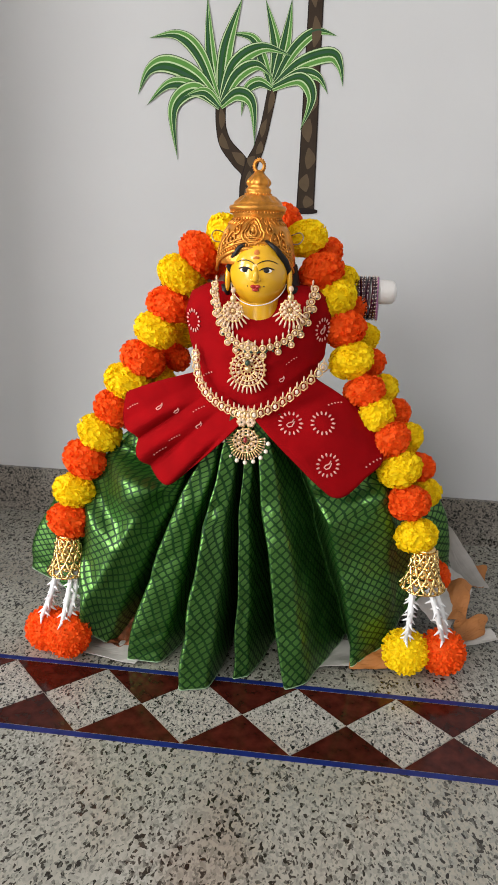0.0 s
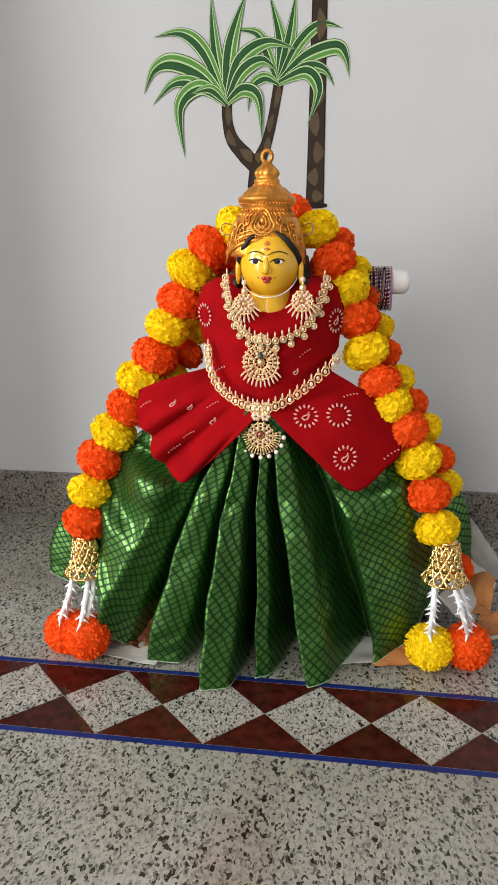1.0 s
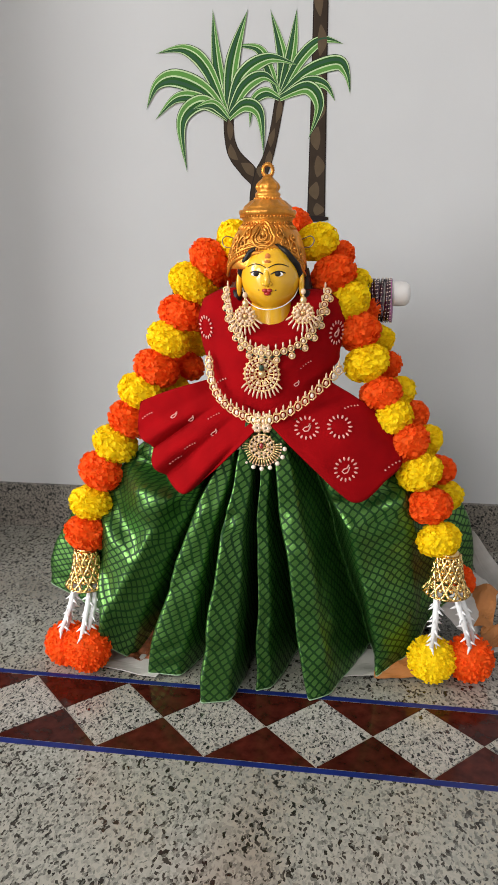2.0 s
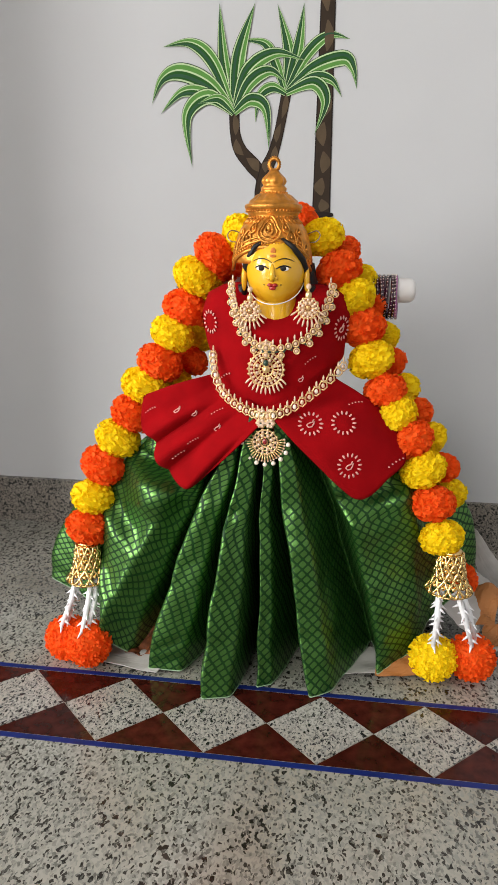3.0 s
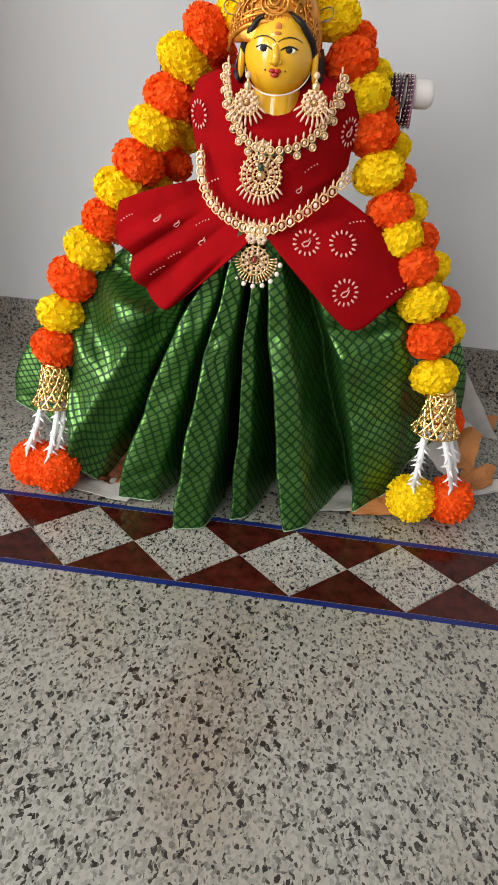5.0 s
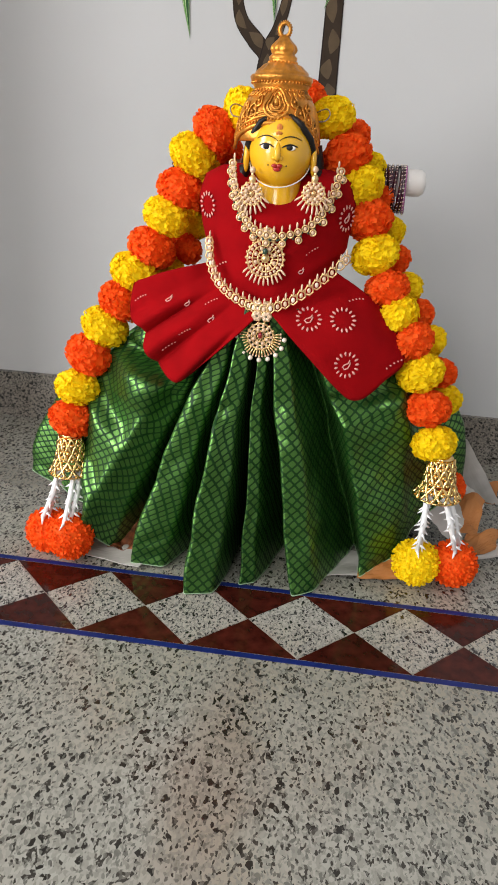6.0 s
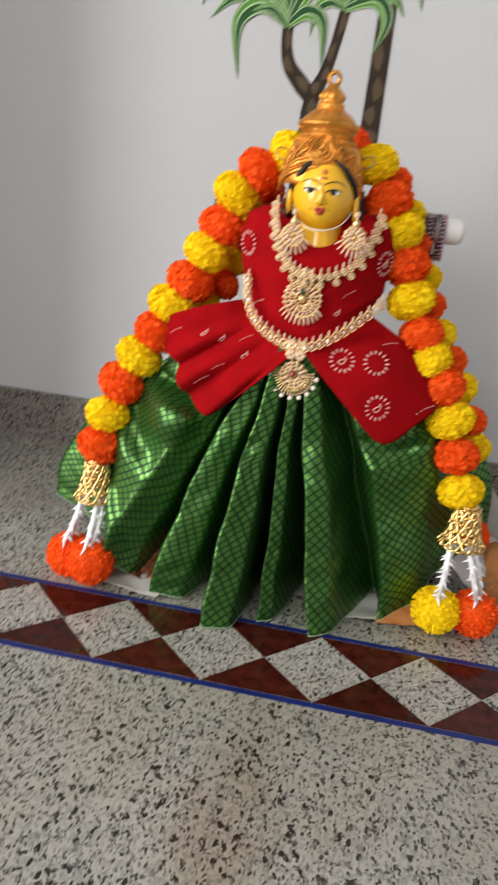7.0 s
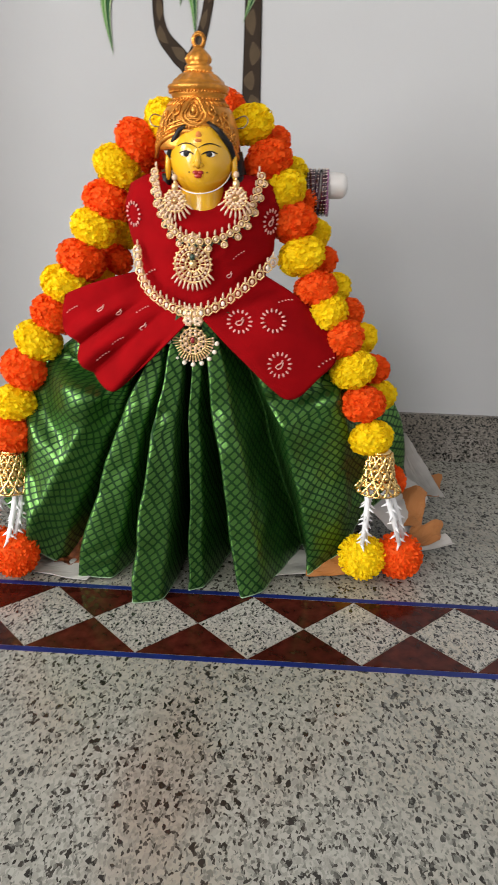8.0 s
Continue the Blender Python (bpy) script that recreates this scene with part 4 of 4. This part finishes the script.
PUFFS = {c: [pompon("puff", m, 70 + 10 * i + j, 0.92, 0.0345, 900, 0.085) for j in range(2)] for i, (c, m) in enumerate((("y", YELLOW), ("o", ORANGE)))}


def bell_mesh():
    """A pierced gold bell, 63 mm high, its crown at the origin."""
    bm = bmesh.new()
    prof = [(0.0155, 0.0), (0.0180, -0.010), (0.0195, -0.025), (0.0220, -0.040), (0.0270, -0.052), (0.0330, -0.061)]

    def rad(z):
        return float(np.interp(-z, [-q[1] for q in prof], [q[0] for q in prof]))
    for r, z in ((0.0155, -0.001), (0.0330, -0.0605), (0.0228, -0.043)):
        tube(bm, ring_points((0, 0, z), r, 36, (0, 0, 1)), 0.0016, 6, closed=True)
    for k in range(11):
        for s in (-1, 1):
            pts = []
            for j in range(13):
                z = -0.0605 * j / 12
                t = 2 * math.pi * k / 11 + s * 1.35 * j / 12
                pts.append((rad(z) * math.cos(t), rad(z) * math.sin(t), z))
            tube(bm, pts, [0.0026 + 0.0008 * math.cos(j * math.pi / 1.5) for j in range(13)], 6)
    for ringz, off in ((-0.012, 0.0), (-0.024, 0.5), (-0.036, 0.0), (-0.049, 0.5)):
        for k in range(11):
            t = 2 * math.pi * (k + off) / 11
            r = rad(ringz)
            ball(bm, (r * math.cos(t), r * math.sin(t), ringz), 0.0034, seg=6, rings=5)
    ball(bm, (0, 0, 0.002), 0.0155, 0.0155, 0.006, 20, 8)
    me = bpy.data.meshes.new("bell")
    bm.to_mesh(me)
    bm.free()
    me.materials.append(GOLD)
    me.polygons.foreach_set("use_smooth", [True] * len(me.polygons))
    return me


BELL = bell_mesh()


def tassel(bm, top, low, seed):
    rnd = random.Random(seed)
    top, low = Vector(top), Vector(low)
    mid = top.lerp(low, 0.5) + Vector((rnd.uniform(-0.004, 0.004), rnd.uniform(-0.003, 0.003), 0))
    tube(bm, [top, mid, low], [0.0038, 0.0045, 0.0032], 7)
    for k in range(16):
        p = along([top, mid, low], (k + 0.7) / 16.5)
        t = k * 2.4 + rnd.uniform(-0.3, 0.3)
        d = Vector((math.cos(t), math.sin(t) * 0.8, -0.55)).normalized()
        tube(bm, [p, p + d * 0.007, p + d * 0.013], [0.0028, 0.0018, 0.0004], 5)


def garland(name, label, path, first, radius, tail=None):
    """Alternating flowers threaded one after another; a front strand also carries a bell, tassels and two puffs."""
    at = Vector(path[-1])
    thing = empty(name, at)
    tagged(thing, label, "garland", "marigold garlands on the figure")
    rnd = random.Random(len(path) * 31)
    colours = "yo" if first == "y" else "oy"
    n = len(path)
    fine = [along(path, k / 400) for k in range(401)]
    for k in range(n):
        p = Vector(path[k])
        d = (Vector(path[min(k + 1, n - 1)]) - Vector(path[max(k - 1, 0)])).normalized()
        c = colours[k % 2]
        ob = new("flower", FLOWERS[c][rnd.randrange(3)])
        ob.parent = thing
        size = radius / 0.034 * rnd.uniform(0.97, 1.06)
        turn = d.to_track_quat("Z", "Y").to_matrix().to_4x4() @ Matrix.Rotation(rnd.uniform(0, 6), 4, "Z") @ Matrix.Rotation(rnd.uniform(-0.25, 0.25), 4, "X")
        ob.matrix_basis = Matrix.Translation(p - at) @ turn @ Matrix.Diagonal((size, size, size, 1))
        tagged(ob, "yellow cloth marigold" if c == "y" else "orange cloth marigold")
    bm = bmesh.new()
    tube(bm, [q - at for q in fine[::10]], 0.0012, 5)
    part("thread", bm, STRING, thing)
    if tail:
        bell_at, puffs = Vector(tail[0]), tail[1]
        ob = new("bell", BELL)
        ob.parent = thing
        ob.matrix_basis = Matrix.Translation(bell_at - at) @ Matrix.Diagonal((0.98, 0.98, 0.92, 1))
        tagged(ob, "pierced gold metal bell")
        for k, (px, py, pz, c) in enumerate(puffs):
            for e in range(2):
                bm = bmesh.new()
                a = bell_at + Vector((0.012 * (k * 2 - 1) + 0.006 * e - 0.003, 0.006 * e - 0.012, -0.050))
                b = Vector((px, py - 0.016, pz + 0.026)).lerp(a, 0.0) + Vector((0.006 * e - 0.003, 0.012 * e, 0.004 * e))
                tassel(bm, a, b, 5 * k + e)
                part("tassel", shift(bm, at), TASSEL, thing, "white feathery tassel")
            ob = new("puff", PUFFS[c][k % 2])
            ob.parent = thing
            ob.matrix_basis = Matrix.Translation(Vector((px, py, pz)) - at) @ Matrix.Rotation(k + 0.4, 4, "X")
            tagged(ob, "fluffy yellow cloth ball" if c == "y" else "fluffy orange cloth ball")
    return thing


garland("garland", "front strand of orange and yellow cloth marigolds with a bell",
        [(-0.070, 0.215, 0.626), (-0.108, 0.208, 0.602), (-0.136, 0.202, 0.571), (-0.150, 0.195, 0.528), (-0.167, 0.188, 0.492), (-0.185, 0.182, 0.450),
         (-0.207, 0.175, 0.416), (-0.224, 0.169, 0.376), (-0.246, 0.162, 0.340), (-0.267, 0.155, 0.299), (-0.283, 0.149, 0.251), (-0.290, 0.142, 0.205)],
        "y", 0.0315, ((-0.292, 0.137, 0.180), ((-0.322, 0.116, 0.032, "o"), (-0.281, 0.094, 0.038, "o"))))
garland("garland", "front strand of yellow and orange cloth marigolds with a bell",
        [(0.041, 0.215, 0.627), (0.066, 0.208, 0.582), (0.087, 0.201, 0.544), (0.102, 0.194, 0.506), (0.116, 0.187, 0.463), (0.137, 0.180, 0.421),
         (0.154, 0.173, 0.387), (0.176, 0.166, 0.356), (0.194, 0.159, 0.316), (0.211, 0.152, 0.269), (0.226, 0.145, 0.222)],
        "y", 0.0305, ((0.240, 0.140, 0.203), ((0.226, 0.138, 0.038, "y"), (0.282, 0.151, 0.036, "o"))))
rear = garland("garland", "rear strand of orange and yellow cloth marigolds",
               [(0.068, 0.268, 0.606), (0.091, 0.261, 0.566), (0.109, 0.254, 0.528), (0.129, 0.247, 0.487), (0.141, 0.240, 0.451), (0.161, 0.233, 0.412),
                (0.181, 0.226, 0.378), (0.204, 0.219, 0.344), (0.224, 0.212, 0.303), (0.235, 0.205, 0.266)], "o", 0.0275)
for x, y, z, size in ((0.010, 0.275, 0.652, 0.72), (0.268, 0.200, 0.139, 0.72)):
    ob = tagged(new("flower", FLOWERS["o"][1]), "orange cloth marigold")
    ob.parent = rear
    ob.matrix_basis = Matrix.Translation(Vector((x, y, z)) - rear.location) @ Matrix.Rotation(0.9, 4, "Y") @ Matrix.Diagonal((size, size, size, 1))

garland("garland", "rear strand of orange and yellow cloth marigolds",
        [(-0.107, 0.270, 0.583), (-0.120, 0.266, 0.545), (-0.135, 0.258, 0.512), (-0.144, 0.252, 0.480), (-0.153, 0.240, 0.446), (-0.173, 0.225, 0.414), (-0.213, 0.208, 0.374)], "o", 0.0275)


# ---- crumpled papers under and beside the skirt ----
def paper(name, label, mat, corners, wrinkle, seed, lift=0.0):
    """A creased sheet spread between four corners, thicker than nothing, with folded facets."""
    c = [Vector(p) for p in corners]

    def fn(u, v):
        p = c[0].lerp(c[1], u).lerp(c[3].lerp(c[2], u), v)
        q = noise.noise(Vector((u * 2.2 + seed, v * 2.2, seed * 1.7))) + 0.4 * abs(noise.noise(Vector((u * 5 + seed, v * 5, 3.1))))
        p.z = max(0.0015, p.z + wrinkle * q + lift * math.sin(math.pi * v))
        p.x += 0.3 * wrinkle * noise.noise(Vector((u * 3, v * 3 + seed, 5)))
        return p
    bm = bmesh.new()
    sheet(bm, fn, 14, 14)
    ob = solid(part(name, bm, mat, smooth=False), 0.0012)
    return tagged(ob, label, "paper", "crumpled papers round the skirt")


paper("paper", "crumpled grey paper sheet beside the skirt's hem", PAPER, [(0.22, 0.22, 0.10), (0.305, 0.235, 0.02), (0.355, 0.34, 0.045), (0.27, 0.33, 0.15)], 0.018, 1.0)
paper("paper", "long torn strip of grey paper leaning on the skirt", PAPER, [(0.280, 0.30, 0.180), (0.300, 0.30, 0.176), (0.398, 0.40, 0.020), (0.330, 0.36, 0.045)], 0.010, 2.0)
paper("brown_paper", "crumpled brown card with an orange tint", KRAFT, [(0.280, 0.245, 0.035), (0.330, 0.250, 0.030), (0.345, 0.30, 0.075), (0.295, 0.31, 0.085)], 0.012, 3.0)
paper("brown_paper", "torn brown card lying low on the floor", KRAFT, [(0.305, 0.215, 0.012), (0.360, 0.235, 0.018), (0.368, 0.268, 0.040), (0.315, 0.25, 0.035)], 0.010, 4.0)
paper("brown_paper", "small brown card scrap behind the paper sheet", KRAFT, [(0.350, 0.385, 0.030), (0.385, 0.390, 0.030), (0.388, 0.40, 0.065), (0.352, 0.40, 0.070)], 0.008, 9.0)
paper("paper", "pointed corner of grey paper on the floor", PAPER, [(0.290, 0.205, 0.003), (0.385, 0.240, 0.014), (0.372, 0.258, 0.022), (0.290, 0.240, 0.010)], 0.006, 10.0)
paper("paper", "flat grey paper strip under the skirt's hem", PAPER, [(0.10, 0.125, 0.003), (0.20, 0.150, 0.003), (0.22, 0.22, 0.006), (0.10, 0.20, 0.006)], 0.004, 5.0)
paper("brown_paper", "scrap of orange-brown card under the skirt's hem", KRAFT, [(0.145, 0.128, 0.006), (0.215, 0.140, 0.006), (0.215, 0.17, 0.028), (0.150, 0.16, 0.022)], 0.008, 6.0)
paper("paper", "flat grey paper corner under the skirt's hem", PAPER, [(-0.27, 0.105, 0.003), (-0.175, 0.085, 0.003), (-0.15, 0.15, 0.005), (-0.26, 0.16, 0.005)], 0.004, 7.0)


gold_cloth = paper("cloth_scrap", "crumpled maroon cloth with gold weave under the hem", SCRAP, [(-0.235, 0.125, 0.004), (-0.180, 0.120, 0.004), (-0.17, 0.19, 0.05), (-0.24, 0.19, 0.045)], 0.014, 8.0)
tagged(gold_cloth, category="cloth")


# ---- palm stickers on the wall ----
STICK_Y = WALL_Y - 0.0008


def ribbon(bm, pts, widths, y, mat=0, thick=0.0004):
    """A flat band on the wall along (x, z) points with the given half widths."""
    n = len(pts)
    left, right = [], []
    for i in range(n):
        a, b = Vector(pts[max(i - 1, 0)]), Vector(pts[min(i + 1, n - 1)])
        d = (b - a).normalized()
        nrm = Vector((-d.y, d.x))
        lo, hi = widths[i] if isinstance(widths[i], tuple) else (-widths[i], widths[i])
        p = Vector(pts[i])
        for row, w in ((left, lo), (right, hi)):
            q = p + nrm * w
            row.append(bm.verts.new((q.x, y, q.y)))
    for i in range(n - 1):
        f = bm.faces.new((left[i], left[i + 1], right[i + 1], right[i]))
        f.material_index = mat
    return bm


def leaf(thing, at, ctrl, width, layer):
    """One arching strap leaf: dark rim, pale margins, green blade, dark mid stripe."""
    pts = [tuple(along([(x, z, 0) for x, z in ctrl], k / 24).xy) for k in range(25)]
    bm = bmesh.new()
    y = STICK_Y - 0.00013 * layer

    def half(k):
        t = k / 24
        return 0.95 * width * (0.45 + 0.55 * smoothstep(t * 2.6)) * (1 - smoothstep((t - 0.45) / 0.55)) ** 0.8 + 0.0002

    for j, (lo, hi, mat) in enumerate(((-1.0, 1.0, 4), (-0.92, 0.92, 3), (-0.76, 0.74, 0), (-0.76, -0.22, 2), (-0.28, -0.10, 3), (0.20, 0.55, 1))):
        ribbon(bm, pts, [(half(k) * lo, half(k) * hi) for k in range(25)], y - 0.00002 * j, mat)
    part("leaf", shift(bm, at), [LEAF, LEAF_DARK, LEAF_LIGHT, LEAF_PALE, LEAF_EDGE], thing, smooth=False)


def trunk(thing, at, ctrl, widths, bands, layer=0):
    pts = [tuple(along([(x, z, 0) for x, z in ctrl], k / 120).xy) for k in range(121)]
    wid = [float(np.interp(k / 120, np.linspace(0, 1, len(widths)), widths)) for k in range(121)]
    bm = bmesh.new()
    y = STICK_Y - 0.0004 * layer
    ribbon(bm, pts, wid, y, 1)
    ribbon(bm, pts, [w * 0.86 for w in wid], y - 0.0001, 0)
    for k in range(bands):
        c = int((k + 0.5) * 120 / bands)
        lo, hi = max(c - int(50 / bands), 0), min(c + int(50 / bands), 120)
        seg = list(range(lo, hi + 1))
        side = 0.30 if k % 2 else -0.30
        ribbon(bm, [pts[q] for q in seg], [((-0.62 + side) * wid[q] * math.sin(math.pi * (i + 0.4) / (len(seg) - 0.2)), (0.62 + side) * wid[q] * math.sin(math.pi * (i + 0.4) / (len(seg) - 0.2))) for i, q in enumerate(seg)], y - 0.0002, 2)
    part("trunk", shift(bm, at), [BARK, BARK_DARK, BARK_LIGHT], thing, smooth=False)


at = Vector((-0.10, STICK_Y, 0.70))
palm = empty("wall_sticker", at + Vector((0.002, 0, -0.004)))
tagged(palm, "printed wall sticker of a forked palm with striped green leaves", "wall sticker", "palm stickers on the wall")
trunk(palm, at, [(-0.106, 0.640), (-0.107, 0.714), (-0.104, 0.745), (-0.123, 0.768), (-0.148, 0.796), (-0.158, 0.826), (-0.160, 0.862)], [0.0125, 0.0125, 0.0135, 0.0150, 0.0125, 0.0100, 0.0100], 5, 0)
trunk(palm, at, [(-0.107, 0.720), (-0.097, 0.760), (-0.084, 0.790), (-0.072, 0.835), (-0.061, 0.895)], [0.012, 0.013, 0.0105, 0.009, 0.0095], 5, 1)
LC, RC = (-0.160, 0.862), (-0.062, 0.895)
right_leaves = [
    ([RC, (-0.056, 0.960), (-0.080, 1.046)], 0.013), ([RC, (-0.041, 0.969), (-0.031, 1.046)], 0.012),
    ([RC, (-0.082, 0.946), (-0.104, 0.982), (-0.158, 0.988)], 0.011), ([RC, (-0.025, 0.959), (0.015, 0.991), (0.055, 0.984)], 0.012),
    ([RC, (-0.014, 0.936), (0.042, 0.953), (0.062, 0.935), (0.070, 0.900)], 0.015), ([RC, (-0.013, 0.921), (0.023, 0.916), (0.043, 0.887)], 0.011),
    ([RC, (-0.010, 0.912), (0.013, 0.880), (-0.006, 0.822)], 0.014), ([RC, (-0.088, 0.906), (-0.112, 0.890), (-0.119, 0.846)], 0.011),
]
left_leaves = [
    ([LC, (-0.180, 0.953), (-0.188, 1.050)], 0.012), ([LC, (-0.151, 0.962), (-0.122, 1.048)], 0.015),
    ([LC, (-0.200, 0.950), (-0.243, 0.985), (-0.298, 0.980)], 0.014), ([LC, (-0.205, 0.912), (-0.262, 0.936), (-0.300, 0.924), (-0.321, 0.882)], 0.018),
    ([LC, (-0.215, 0.897), (-0.262, 0.900), (-0.304, 0.863)], 0.013), ([LC, (-0.210, 0.892), (-0.252, 0.858), (-0.243, 0.766)], 0.016),
    ([LC, (-0.135, 0.933), (-0.083, 0.964), (-0.026, 0.950)], 0.015), ([LC, (-0.130, 0.915), (-0.092, 0.934), (-0.060, 0.912)], 0.014),
    ([LC, (-0.128, 0.885), (-0.099, 0.868), (-0.092, 0.796)], 0.014), ([LC, (-0.190, 0.888), (-0.230, 0.880)], 0.010),
]
for k, (ctrl, w) in enumerate(right_leaves):
    leaf(palm, at, ctrl, w, k + 4)
for k, (ctrl, w) in enumerate(left_leaves):
    leaf(palm, at, ctrl, w, k + 12)

at = Vector((0.014, STICK_Y, 0.68))
pole = empty("wall_sticker", at + Vector((0.002, 0, -0.005)))
tagged(pole, "printed wall sticker of a tall ringed palm trunk", "wall sticker", "palm stickers on the wall")
trunk(pole, at, [(0.0115, 0.682), (0.0120, 0.85), (0.0125, 1.1), (0.014, 1.5)], [0.0175, 0.0155, 0.0135, 0.0115], 12, 2)
bm = bmesh.new()
ribbon(bm, [(-0.0165 + 0.052 * k / 12, 0.678) for k in range(13)], [0.0058 * math.sin(math.pi * (k + 0.8) / 13.6) ** 0.5 for k in range(13)], STICK_Y - 0.0012, 0)
part("trunk_foot", shift(bm, at), BARK_DARK, pole, smooth=False)


# ---- floor border: strips and tiles ----
border = tagged(empty("floor_border", (0, 0, 0)), "inlaid chequered border of granite diamonds and maroon triangles", "floor border", kind="structure")
bm = bmesh.new()
box(bm, (-2.9, -D / 2 - 0.0014, -0.004), (1.7, D / 2 + 0.0014, -0.0006))
part("grout_bed", bm, GROUT, border, smooth=False)
for y0, w, nm in ((-D / 2 - 0.0105, 0.0090, "front"), (D / 2 + 0.0015, 0.0080, "rear")):
    bm = bmesh.new()
    box(bm, (-2.9, y0, -0.006), (1.7, y0 + w, 0.0005))
    part("blue_strip", bm, BLUE, border, "royal blue divider strip", smooth=False)


def tile_mesh(name, pts, mat):
    bm = bmesh.new()
    top = [bm.verts.new((x * 0.985, y * 0.985, 0.0003)) for x, y in pts]
    low = [bm.verts.new((x, y, -0.003)) for x, y in pts]
    bm.faces.new(top)
    for k in range(len(pts)):
        j = (k + 1) % len(pts)
        bm.faces.new((top[j], top[k], low[k], low[j]))
    bmesh.ops.recalc_face_normals(bm, faces=bm.faces)
    me = bpy.data.meshes.new(name)
    bm.to_mesh(me)
    bm.free()
    me.materials.append(mat)
    return me


h = D / 2
DIAMOND = tile_mesh("granite_tile", [(-h, 0), (0, -h), (h, 0), (0, h)], GRANITE_TILE)
WEDGE = tile_mesh("maroon_tile", [(-h, h * 2 / 3 * 0.5), (0, -h * 2 / 3), (h, h * 2 / 3 * 0.5)], MAROON)
for k in range(-20, 12):
    ob = new("granite_tile", DIAMOND)
    ob.parent, ob.location = border, ((k + 0.5) * D, 0, 0)
    for s in (1, -1):
        ob = new("maroon_tile", WEDGE)
        ob.parent = border
        ob.location = (k * D, s * h * 2 / 3, 0)
        ob.rotation_euler = (0, 0, 0 if s > 0 else math.pi)
